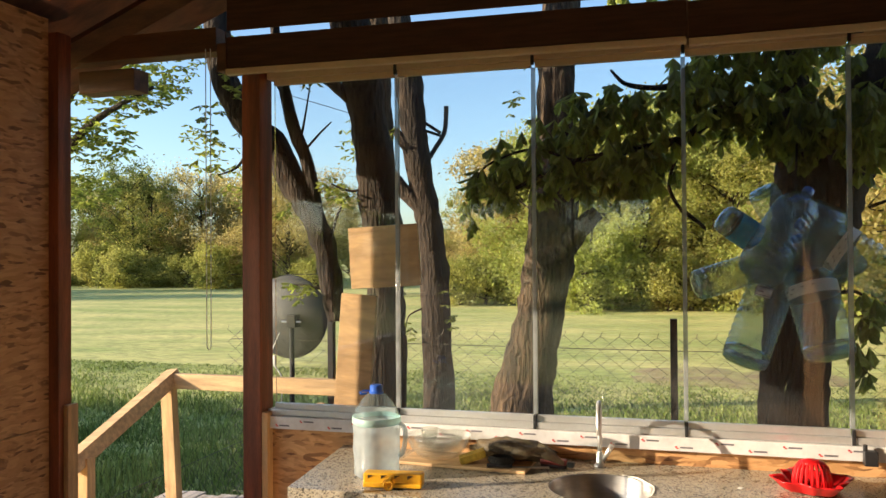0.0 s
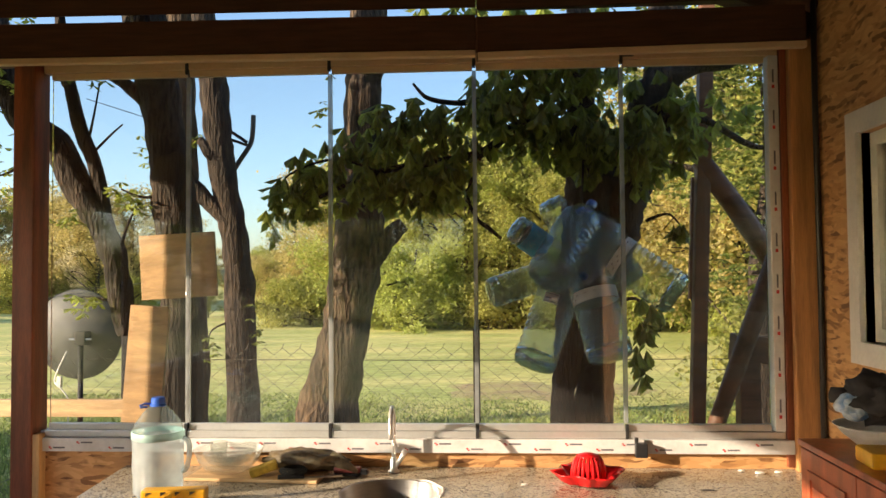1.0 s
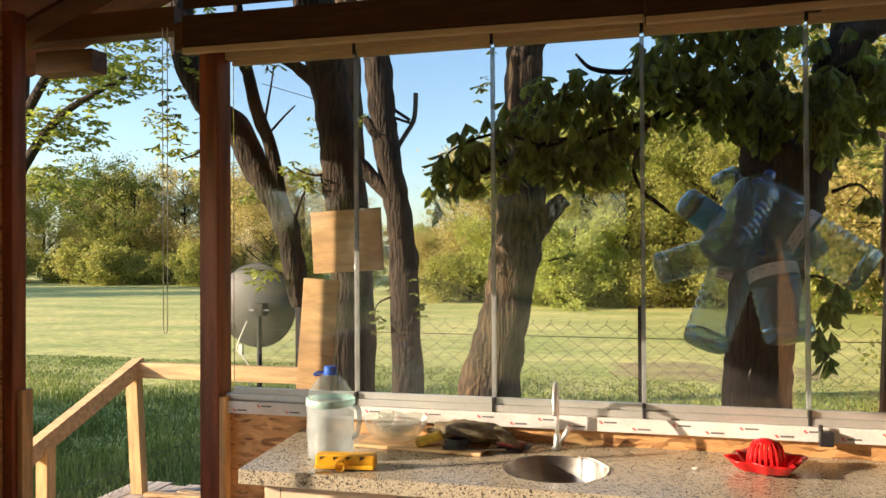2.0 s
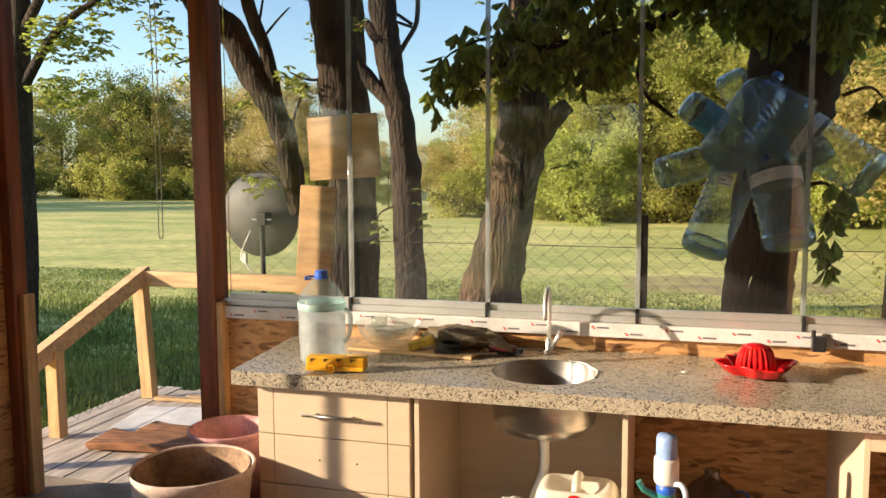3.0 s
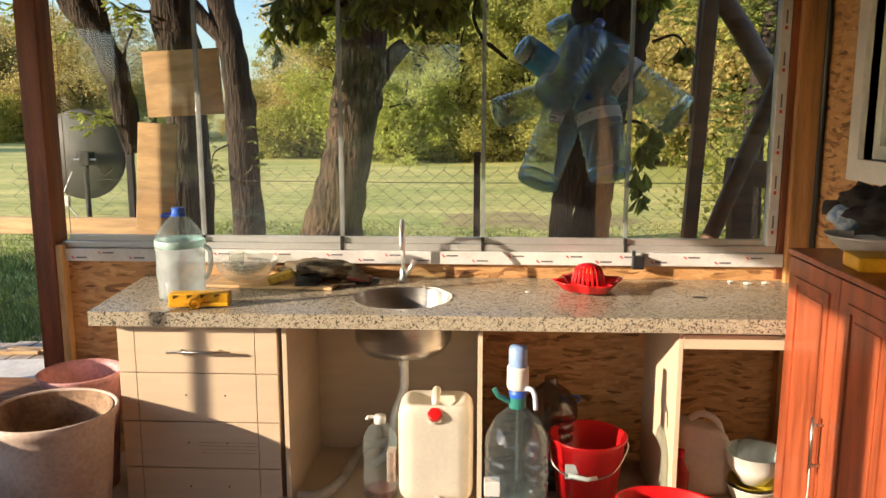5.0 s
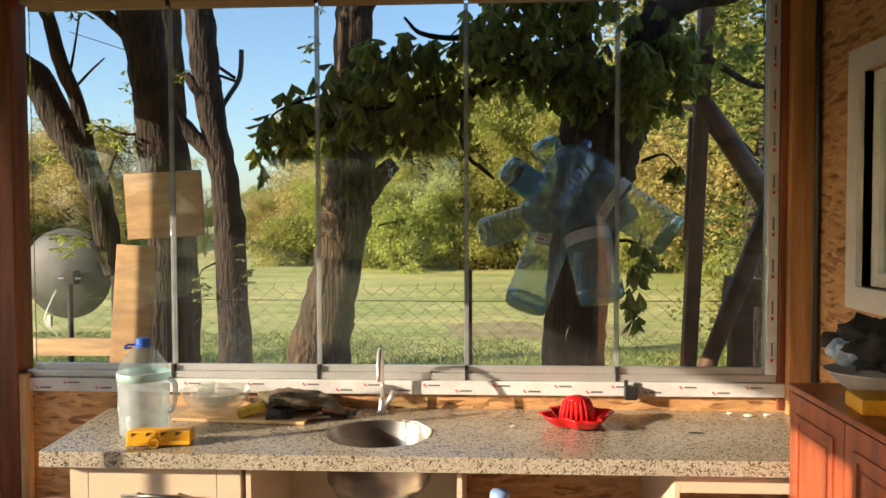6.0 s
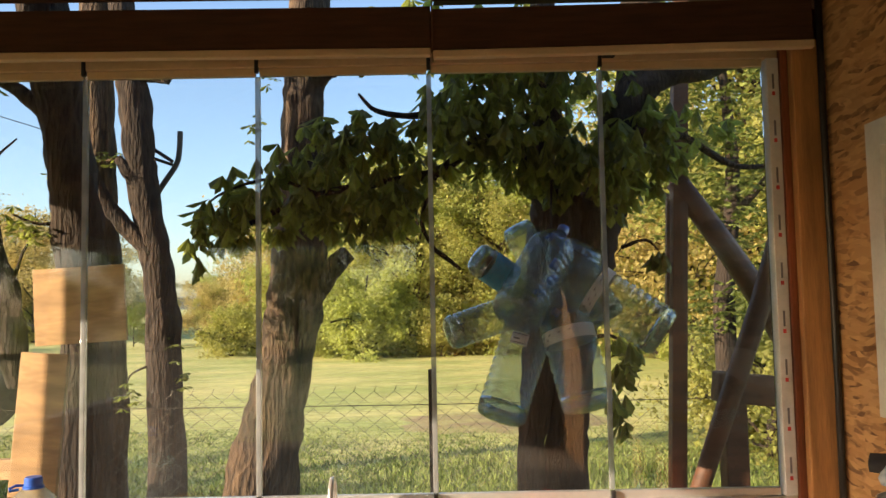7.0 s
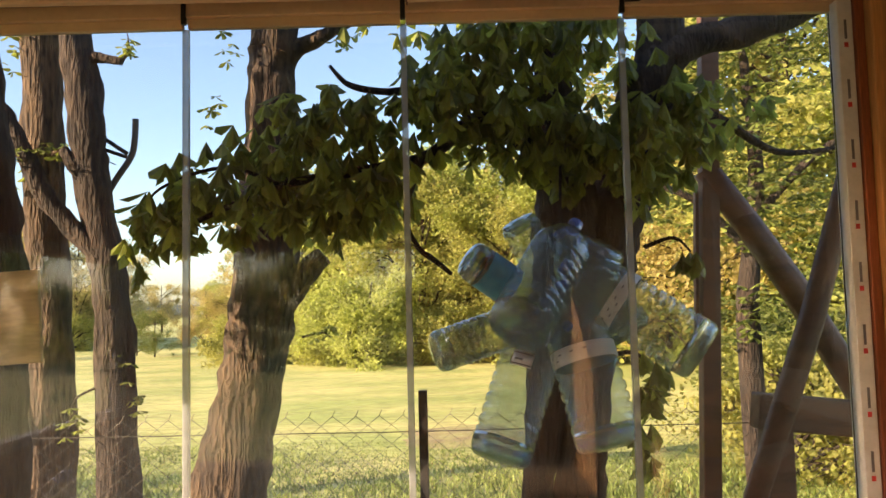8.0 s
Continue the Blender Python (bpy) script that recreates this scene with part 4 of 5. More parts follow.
part("cement_bead", tube([(0.193 * math.cos(a), 0.193 * math.sin(a), 0.001 + 0.002 * math.sin(9 * a)) for a in np.linspace(-0.3, 1.2, 24)], 0.0035, 6, rough=0.5), WHITE, sink, "smeared white sealant", True)
tap = thing("tap", (-0.165, 4.86, 0.85), "chrome swan-neck kitchen tap", "tap")
part("base", lathe([(0.0, 0.0), (0.024, 0.0), (0.024, 0.006), (0.016, 0.012), (0.014, 0.05), (0.010, 0.06), (0.001, 0.062)], 20), CHROME, tap, smooth=True)
arch = [(0, 0, 0.05), (0, 0, 0.12), (0, 0, 0.19)] + [(0.01 * k / 10, -0.085 + 0.085 * math.cos(math.pi * k / 10), 0.19 + 0.085 * math.sin(math.pi * k / 10)) for k in range(1, 11)] + [(0.01, -0.17, 0.165)]
part("spout", tube(arch, 0.0088, 14), CHROME, tap, smooth=True)
part("lever", tube([(0.008, 0, 0.025), (0.03, -0.01, 0.055), (0.05, -0.02, 0.092)], [0.010, 0.009, 0.012], 12), CHROME, tap, smooth=True)


def handle(parent, x, y, z, length):
    bm = tube([(x - length / 2, y - 0.028, z), (x + length / 2, y - 0.028, z)], 0.006, 10)
    for s in (-0.3, 0.3):
        tube([(x + s * length, y, z), (x + s * length, y - 0.028, z)], 0.005, 8, bm)
    return part("handle", bm, STEEL, parent, "brushed bar handle", True)


drawers = thing("drawer_unit", (-0.8825, 4.33, 0.0), "cream four-drawer kitchen unit with a single handle", "cabinet", "kitchen base units")
part("carcass", box(-0.311, 0.294, 0.02, 0.58, 0.05, 0.795, 0.002), LAMINATE, drawers)
for z0, z1 in ((0.602, 0.790), (0.409, 0.598), (0.222, 0.405), (0.052, 0.218)):
    front = part("drawer_front", box(-0.245, 0.210, 0.0, 0.019, z0, z1, 0.002), LAMINATE, drawers)
    part("front_strip", box(-0.312, -0.247, 0.0, 0.019, z0, z1, 0.002), LAMINATE, front)
    part("front_strip", box(0.212, 0.295, 0.0, 0.019, z0, z1, 0.002), LAMINATE, front)
    if z0 > 0.6:
        handle(front, 0.005, 0.0, 0.690, 0.24)
    else:
        for x in (-0.06, 0.09):
            part("screw_hole", lathe([(0.0, 0), (0.004, 0)], 8), BLACK, front, m=pose(x, -0.0008, (z0 + z1) / 2 + 0.01, 90))
bm = bmesh.new()
for k in range(4):
    box(-0.02, 0.207, -0.0012, 0.0005, 0.282 + k * 0.014, 0.284 + k * 0.014, 0, bm)
part("groove", bm, CHIP_EDGE, drawers)
for x in (-0.27, 0.27):
    part("foot", box(x - 0.03, x + 0.03, 0.04, 0.5, 0.0, 0.05), LAMINATE, drawers)

sinkbase = thing("sink_unit", (-0.195, 4.33, 0.0), "open cream sink cabinet without doors", "cabinet", "kitchen base units")
for x in (-0.374, 0.356):
    part("side", box(x, x + 0.018, 0.0, 0.58, 0.05, 0.795, 0.001), LAMINATE, sinkbase)
part("bottom", box(-0.355, 0.355, 0.0, 0.58, 0.05, 0.068, 0.001), LAMINATE, sinkbase)
part("back", box(-0.355, 0.355, 0.56, 0.575, 0.07, 0.795), LAMINATE, sinkbase)
part("hinge", box(-0.405, -0.356, -0.02, 0.004, 0.085, 0.11, 0.004), STEEL, sinkbase, "bare steel door hinge")
for x in (-0.3, 0.3):
    part("foot", box(x - 0.03, x + 0.03, 0.04, 0.5, 0.0, 0.05), LAMINATE, sinkbase)

openbase = thing("open_unit", (1.22, 4.33, 0.0), "open cream cabinet carcass with a shelf floor", "cabinet", "kitchen base units")
part("side", box(-0.33, -0.312, 0.0, 0.58, 0.0, 0.795, 0.001), LAMINATE, openbase)
part("side", box(0.312, 0.33, 0.0, 0.58, 0.0, 0.795, 0.001), LAMINATE, openbase)
part("top_rail", box(-0.311, 0.311, 0.0, 0.018, 0.722, 0.775, 0.001), LAMINATE, openbase)
part("bottom", box(-0.311, 0.311, 0.0, 0.58, 0.03, 0.048, 0.001), LAMINATE, openbase)

cab = thing("tall_cabinet", (1.245, 4.28, 0.0), "mahogany-red two-door cabinet along the board wall", "cabinet")
part("body", box(0.022, 0.325, -0.78, 0.0, 0.0, 1.085, 0.003), MAHOGANY, cab)
part("top", box(-0.005, 0.325, -0.79, 0.008, 1.086, 1.106, 0.004), MAHOGANY, cab)
for k in range(2):
    y1, y0 = ((-0.004, -0.400), (-0.404, -0.775))[k]
    door = part("door", box(0.0, 0.020, y0, y1, 0.02, 1.08, 0.003), MAHOGANY, cab)
    part("door_panel", slab_wall(y0 + 0.06, y1 - 0.06, 0.08, 1.02, [(y0 + 0.085, y1 - 0.085, 0.105, 0.995)], lambda a, b, c, d, bm: box(-0.006, 0.0005, a, b, c, d, 0, bm)), MAHOGANY, door)
    part("door_panel", box(-0.005, 0.0005, y0 + 0.105, y1 - 0.105, 0.125, 0.975, 0.004), MAHOGANY, door)
    if k:
        continue
    yy = y0 + 0.035
    bm = tube([(-0.033, yy, 0.445), (-0.033, yy, 0.63)], 0.006, 10)
    for z in (0.47, 0.605):
        tube([(0, yy, z), (-0.033, yy, z)], 0.005, 8, bm)
    h = part("handle", bm, STEEL, door, "brushed bar handle", True)

# ---- on the worktop ----
jug = thing("water_jug", (-1.0, 4.50, 0.85), "five-litre plastic water jug with a blue cap, half full", "jug")
jug.matrix_world = jug.matrix_world @ Matrix.Scale(1.06, 4)
part("body", lathe([(0.001, 0.0), (0.070, 0.0), (0.080, 0.012), (0.079, 0.06), (0.083, 0.10), (0.081, 0.15), (0.084, 0.205)], 32, square=0.25), FROST, jug, "cloudy lower body", True)
part("band", lathe([(0.0840, 0.196), (0.0855, 0.198), (0.0855, 0.220), (0.0840, 0.222)], 32, square=0.25), TEAL, jug, "pale teal water line", True)
part("shoulder", lathe([(0.084, 0.205), (0.084, 0.232), (0.077, 0.250), (0.052, 0.285), (0.028, 0.308), (0.022, 0.314)], 32), CLEAR, jug, "clear upper body", True)
part("grip", tube([tuple(p) for p in spline([(0.075, 0.0, 0.20), (0.108, 0.0, 0.185), (0.112, 0.0, 0.14), (0.100, 0, 0.09), (0.078, 0.0, 0.08)], 5)], 0.009, 10), FROST, jug, smooth=True)
part("cap", lathe([(0.0, 0.338), (0.020, 0.338), (0.023, 0.333), (0.0235, 0.315), (0.027, 0.312), (0.027, 0.307), (0.02, 0.306)], 24, wave=lambda a, j: 1 + 0.02 * math.cos(24 * a)), BLUE, jug, "blue screw cap")
part("cap_ring", tube([(-0.025, 0.01, 0.312), (-0.045, -0.01, 0.316), (-0.056, -0.02, 0.310), (-0.050, -0.03, 0.306), (-0.03, -0.02, 0.308)], 0.004, 8), BLUE, jug)

rack = thing("yellow_clip_tray", (-0.885, 4.375, 0.85), "yellow plastic holder with three-cornered notches", "holder", rz=8)
part("body", box(-0.112, 0.112, -0.03, 0.03, 0.006, 0.056, 0.008), YELLOW, rack)
for x in (-0.085, -0.035, 0.015, 0.065):
    bm = bmesh.new()
    a = [bm.verts.new((x - 0.008, -0.0312, 0.050)), bm.verts.new((x + 0.014, -0.0312, 0.050)), bm.verts.new((x - 0.008, -0.0312, 0.036))]
    f = bm.faces.new(a)
    bmesh.ops.solidify(bm, geom=[f], thickness=0.002)
    part("notch", bm, KHAKI, rack)
part("lip", box(-0.110, 0.110, -0.040, -0.030, 0.006, 0.022, 0.004), YELLOW, rack)
part("ring", tube([(-0.012 + 0.017 * math.cos(a), -0.048, 0.020 + 0.017 * math.sin(a)) for a in np.linspace(0, 6.283, 18)], 0.005, 8), YELLOW, rack, smooth=True)
part("peg", tube([(-0.01, -0.045, 0.036), (0.005, -0.04, 0.05)], 0.007, 8), YELLOW, rack)

board = thing("chopping_board", (-0.70, 4.77, 0.85), "thin worn wooden chopping board", "board", rz=-4)
part("plate", box(-0.27, 0.27, -0.10, 0.10, 0.001, 0.014, 0.004), PINE, board)
dish_bowl = thing("glass_bowl", (-0.83, 4.79, 0.864), "clear glass bowl with dishes stacked inside", "bowl")
part("wall", lathe([(0.0, 0.004), (0.06, 0.0), (0.09, 0.012), (0.122, 0.05), (0.138, 0.092), (0.142, 0.094), (0.134, 0.09), (0.115, 0.05), (0.085, 0.016), (0.0, 0.009)], 36), BOWL_GLASS, dish_bowl, smooth=True)
for z, r in ((0.03, 0.085), (0.045, 0.095), (0.06, 0.10)):
    part("plate", lathe([(0.0, z), (r * 0.6, z), (r, z + 0.018), (r * 1.02, z + 0.02), (r * 0.6, z + 0.005), (0, z + 0.005)], 28), BOWL_GLASS, dish_bowl, smooth=True)
part("cup", lathe([(0.0, 0.07), (0.03, 0.07), (0.037, 0.12), (0.034, 0.12), (0.028, 0.075), (0, 0.075)], 20), BOWL_GLASS, dish_bowl, smooth=True, m=pose(-0.04, 0.0, 0.0, 0, 0, 0))


def lump(rx, ry, rz, rough, seed, subdiv=4):
    bm = bmesh.new()
    bmesh.ops.create_icosphere(bm, subdivisions=subdiv, radius=1)
    for v in bm.verts:
        k = 1 + rough * noise.noise(v.co * 2.1 + Vector((seed, 0, 0))) + rough * 0.6 * noise.noise(v.co * 5.5 + Vector((0, seed, 0)))
        v.co = Vector((v.co.x * rx * k, v.co.y * ry * k, max(0.0, v.co.z * 0.5 * k + 0.5) * rz))
    return bm


bag = thing("crumpled_bag", (-0.53, 4.83, 0.864), "crumpled dark olive plastic bag on the board", "bag", rz=-8)
part("bag_body", lump(0.17, 0.07, 0.085, 0.28, 3.0), KHAKI, bag, smooth=True)
part("bag_end", tube([(0.12, 0, 0.05), (0.18, -0.01, 0.03), (0.235, -0.02, 0.006)], [0.035, 0.025, 0.008], 10, rough=0.4), KHAKI, bag, smooth=True)
sp = thing("yellow_sponge", (-0.66, 4.735, 0.864), "worn yellow dish sponge", "sponge", rz=15, ry=-18)
part("foam", box(-0.055, 0.055, -0.03, 0.03, 0.012, 0.045, 0.008), mat("yellow_foam", (0.55, 0.36, 0.05), 0.95, 0, 12, 0.4, 0.5), sp)
sc = thing("wire_scourer", (-0.545, 4.715, 0.864), "tangled steel wire scourer", "scourer")
rs = random.Random(2)
bm = bmesh.new()
for k in range(26):
    a, ph, tl = rs.uniform(0, 6.28), rs.uniform(0, 6.28), rs.uniform(-0.8, 0.8)
    pts = []
    for j in range(13):
        t = ph + 6.28 * j / 12
        v = Matrix.Rotation(a, 3, "Z") @ Matrix.Rotation(tl, 3, "X") @ Vector((math.cos(t), math.sin(t), 0))
        pts.append((v.x * 0.055, v.y * 0.04, 0.024 + v.z * 0.022))
    tube(pts, 0.0016, 4, bm, cap=False)
part("coil", bm, IRON, sc)
kn = thing("kitchen_knife", (-0.50, 4.70, 0.864), "kitchen knife with a pale blade", "knife", rz=12)
part("blade", box(0.0, 0.15, -0.011, 0.011, 0.0005, 0.003), STEEL, kn)
part("grip", box(-0.10, 0.002, -0.011, 0.011, 0.0, 0.015, 0.004), CLOTH, kn)
br = thing("scrub_brush", (-0.345, 4.80, 0.85), "brush with a dark red wooden back", "brush", rz=-6)
part("back", box(-0.055, 0.055, -0.02, 0.02, 0.012, 0.036, 0.008), mat("oxblood_paint", (0.22, 0.03, 0.02), 0.5), br)
part("bristles", box(-0.05, 0.05, -0.017, 0.017, 0.0, 0.012), CLOTH, br)
part("tip", box(0.056, 0.085, -0.013, 0.013, 0.006, 0.028, 0.005), BLACK, br)

st = thing("red_strainer", (0.605, 4.69, 0.85), "red plastic strainer dome on a crumpled red tray", "strainer", rz=10)
part("tray", lathe([(0.0, 0.006), (0.06, 0.003), (0.09, 0.012), (0.118, 0.045), (0.128, 0.052), (0.120, 0.044), (0.09, 0.018), (0.06, 0.009), (0.0, 0.012)], 40, wave=lambda a, j: 1 + (0.14 * math.sin(4 * a + 1) + 0.08 * math.sin(9 * a) + 0.05 * math.sin(17 * a + 2)) * (1 if 2 <= j <= 6 else 0)), RED_PLASTIC, st, smooth=True)
for k in range(20):
    a = 2 * math.pi * k / 20
    pts = [(r * math.cos(a), r * math.sin(a), z) for r, z in ((0.064, 0.012), (0.062, 0.05), (0.052, 0.090), (0.036, 0.108))]
    part("rib", tube(pts, 0.0055, 6), RED_PLASTIC, st)
part("crown_disc", lathe([(0.0, 0.118), (0.02, 0.117), (0.04, 0.110), (0.044, 0.104), (0.03, 0.104), (0.0, 0.106)], 24), RED_PLASTIC, st, smooth=True)
part("base_ring", lathe([(0.058, 0.010), (0.070, 0.010), (0.072, 0.022), (0.060, 0.024)], 28), RED_PLASTIC, st, smooth=True)
for x, y, s in ((0.36, 4.66, 0.008), (1.30, 4.86, 0.012), (1.38, 4.88, 0.010), (1.24, 4.90, 0.009)):
    cr = thing("plaster_crumb", (x, y, 0.85), "small white plaster crumb", "crumb", "crumbs on the worktop")
    part("bit", lump(s * 1.5, s, s, 0.4, x, 2), WHITE, cr)
lf = thing("dry_leaf", (1.03, 4.60, 0.8505), "small curled dry leaf", "leaf")
part("blade", lump(0.03, 0.008, 0.006, 0.3, 1.0, 2), CLOTH, lf)

# ---- under the worktop ----
hose = thing("waste_hose", (-0.45, 4.50, 0.068), "grey corrugated waste hose lying in the sink unit", "hose")
pts = spline([(-0.09, -0.15, 0.04), (0.0, -0.12, 0.025), (0.06, 0.03, 0.025), (0.08, 0.20, 0.03), (0.12, 0.30, 0.05), (0.22, 0.33, 0.06), (0.30, 0.30, 0.06)], 14)
part("run", tube([tuple(p) for p in pts], [0.021 + 0.0025 * (i % 2) for i in range(len(pts))], 12), mat("grey_hose", (0.42, 0.38, 0.32), 0.6), hose, smooth=True)

jc = thing("jerrycan", (0.0, 4.46, 0.068), "milky white plastic jerrycan with red cap and tap", "jerrycan")
jc.matrix_world = jc.matrix_world @ Matrix.Diagonal((1, 1, 0.935, 1))
bm = bmesh.new()
bmesh.ops.create_cube(bm, size=2)
bmesh.ops.subdivide_edges(bm, edges=bm.edges[:], cuts=13, use_grid_fill=True)
for v in bm.verts:      # a box with generous rounds
    p = Vector((v.co.x * 0.145, v.co.y * 0.10, v.co.z * 0.222))
    core = Vector((max(-0.085, min(0.085, p.x)), max(-0.045, min(0.045, p.y)), max(-0.162, min(0.162, p.z))))
    w = p - core
    if w.length > 1e-6:
        w = w.normalized() * min(0.06, max(abs(w.x), abs(w.y), abs(w.z)))
    v.co = core + w + Vector((0, 0, 0.222))
for v in bm.verts:
    if v.co.z > 0.40 and abs(v.co.x) < 0.11 and abs(v.co.y) < 0.075:
        v.co.z -= 0.060 * (1 - (v.co.x / 0.11) ** 2) * (0.4 + 0.6 * (1 - (v.co.y / 0.075) ** 2))
part("body", bm, MILKY, jc, smooth=True)
part("grip", tube([tuple(p) for p in spline([(0, -0.05, 0.40), (0, -0.035, 0.445), (0, 0.03, 0.455), (0, 0.075, 0.43)], 5)], 0.016, 10), MILKY, jc, smooth=True)
part("neck", lathe([(0.03, 0.0), (0.03, 0.02)], 20), MILKY, jc, m=pose(0.0, -0.086, 0.380, 40))
part("cap", lathe([(0.0, 0.032), (0.024, 0.028), (0.027, 0.025), (0.027, 0.008), (0.0, 0.008)], 24, wave=lambda a, j: 1 + 0.03 * math.cos(18 * a)), RED_PLASTIC, jc, "red screw cap", m=pose(0.0, -0.092, 0.388, 40))
spg = part("spigot", tube([(0.01, -0.10, 0.04), (0.01, -0.125, 0.04), (0.01, -0.127, 0.02)], 0.009, 10), RED_PLASTIC, jc, "small red tap")
part("spigot_knob", box(0.0, 0.02, -0.132, -0.118, 0.048, 0.058, 0.002), WHITE, spg)

ob = thing("oil_bottle", (-0.22, 4.44, 0.068), "clear soap bottle with a white pump top, nearly empty", "bottle")
part("body", lathe([(0.001, 0.0), (0.055, 0.0), (0.062, 0.01), (0.061, 0.12), (0.059, 0.15), (0.062, 0.18), (0.060, 0.25), (0.040, 0.29), (0.02, 0.305)], 24, square=0.3), CLEAR, ob, smooth=True)
part("residue", lathe([(0.001, 0.003), (0.055, 0.003), (0.057, 0.035), (0.001, 0.036)], 20), mat("pink_soap", (0.55, 0.25, 0.2), 0.3, trans=0.3), ob)
part("sticker", box(0.03, 0.0645, -0.045, 0.02, 0.08, 0.20, 0.003), mat("pale_sticker", (0.65, 0.45, 0.35), 0.5, 0, 14, 0.4), ob)
part("pump", lathe([(0.0, 0.335), (0.022, 0.335), (0.024, 0.325), (0.022, 0.305), (0.0, 0.305)], 18), WHITE, ob, smooth=True)
part("nozzle", tube([(0, 0, 0.33), (-0.045, -0.01, 0.332), (-0.05, -0.012, 0.322)], 0.007, 8), WHITE, ob)


def water_bottle(parent, r, h, material, ribs=5):
    prof = [(0.001, 0.012), (r * 0.5, 0.004), (r * 0.82, 0.0), (r * 0.93, 0.008), (r * 0.985, 0.022), (r, 0.045 * h / 0.4)]
    for k in range(ribs):
        z = h * (0.08 + 0.60 * k / ribs)
        prof += [(r, z), (r * 0.995, z + h * 0.006), (r * 0.92, z + h * 0.018), (r * 0.92, z + h * 0.024), (r * 0.995, z + h * 0.036), (r, z + h * 0.042)]
    prof += [(r, h * 0.70), (r * 0.97, h * 0.75), (r * 0.70, h * 0.86), (r * 0.32, h * 0.93), (r * 0.24, h * 0.945), (r * 0.24, h)]
    return part("bottle", lathe(prof, 28), material, parent, smooth=True)


big = thing("water_dispenser_bottle", (0.305, 4.235, 0.0), "large clear water bottle with a hand pump on its neck", "bottle")
b = water_bottle(big, 0.115, 0.56, LARGE_BOTTLE, 7)
part("water", lathe([(0.001, 0.014), (0.105, 0.010), (0.108, 0.22), (0.001, 0.221)], 24), CLEAR, b, smooth=True)
part("collar", lathe([(0.029, 0.525), (0.031, 0.527), (0.031, 0.565), (0.0, 0.57)], 20), GREEN, big, "teal neck cap")
part("cap_strap", tube([(-0.03, -0.01, 0.55), (-0.07, -0.02, 0.575), (-0.085, -0.02, 0.60)], 0.010, 8), GREEN, big)
part("pump_foot", lathe([(0.030, 0.565), (0.032, 0.58), (0.026, 0.60), (0.0, 0.60)], 20), BLUE, big)
part("pump_body", lathe([(0.0, 0.595), (0.035, 0.595), (0.039, 0.605), (0.039, 0.67), (0.037, 0.68), (0.0, 0.68)], 24), WHITE, big, "white pump body", True)
part("pump_button", lathe([(0.033, 0.68), (0.033, 0.74), (0.029, 0.752), (0.0, 0.754)], 24), mat("pale_blue_plastic", (0.25, 0.38, 0.68), 0.4), big, "pale blue pump button", True)
part("pump_spout", tube([tuple(p) for p in spline([(0.02, -0.02, 0.60), (0.045, -0.035, 0.605), (0.058, -0.045, 0.585), (0.062, -0.05, 0.535)], 5)], 0.009, 10), mat("pale_blue_spout", (0.55, 0.66, 0.82), 0.4), big, smooth=True)
part("dip_tube", tube([(0.0, 0, 0.05), (0.0, 0, 0.56)], 0.005, 8), CLEAR, big)
part("sticker", box(-0.118, -0.06, -0.095, -0.05, 0.225, 0.28, 0.004), FILM, big)
# bottle standing in shade; the darkness is painted into its plastic
dk = thing("dark_bottle", (0.47, 4.74, 0.0), "water bottle against the board wall, shade painted into its plastic", "bottle")
water_bottle(dk, 0.115, 0.47, clear("shaded_bottle_plastic", (0.50, 0.50, 0.50), gloss=0.10, body=0.20, blur=0.04, cloud=(0.16, 0.15, 0.14), dent=9.0, edge=0.5), 7)

def bucket(name, at, rt_, rb, h, label, oval=1.0, rz=0):
    o = thing(name, at, label, "bucket", rz=rz)
    k = lambda a, j: 1.0
    bm = lathe([(0.001, 0.004), (rb, 0.004), (rb + 0.003, 0.0), (rt_ * 0.97, h * 0.92), (rt_, h * 0.93), (rt_, h * 0.97), (rt_ + 0.008, h), (rt_ + 0.002, h + 0.004), (rt_ - 0.006, h), (rb - 0.004, 0.010), (0.001, 0.010)], 40)
    for v in bm.verts:
        v.co.y *= oval
    part("shell", bm, RED_PLASTIC, o, smooth=True)
    return o
bk = bucket("bucket", (0.603, 4.54, 0.0), 0.150, 0.110, 0.298, "red plastic bucket with a wire handle let down")
part("bail", tube([tuple(p) for p in spline([(-0.152, -0.02, 0.275), (-0.142, -0.10, 0.21), (-0.05, -0.150, 0.175), (0.07, -0.150, 0.20), (0.142, -0.08, 0.265), (0.152, -0.02, 0.285)], 6)], 0.0035, 8), STEEL, bk, "thin wire handle", True)
part("bail_grip", tube([(-0.09, -0.140, 0.19), (-0.02, -0.155, 0.18), (0.02, -0.155, 0.188)], 0.009, 10), WHITE, bk, smooth=True)
part("sticker", box(-0.10, -0.045, -0.125, -0.116, 0.165, 0.225, 0.002), FILM, bk)
b2 = bucket("oval_tub", (0.80, 3.96, 0.0), 0.175, 0.13, 0.30, "red oval plastic tub standing on the floor", 0.72, -18)
part("lug", tube([(-0.15, -0.08, 0.26), (-0.16, -0.10, 0.235), (-0.14, -0.115, 0.22)], 0.006, 8), BLACK, b2)

hk = thing("wall_hook", (0.585, 4.945, 0.30), "small blue plastic ring hung on the board wall", "hook")
part("ring", tube([(0.035 * math.cos(a), -0.004, 0.016 * math.sin(a)) for a in np.linspace(0, 6.283, 16)], 0.005, 8), BLUE, hk, smooth=True)
part("tab", box(-0.055, -0.02, -0.008, 0.008, -0.014, 0.014, 0.004), BLUE, hk)

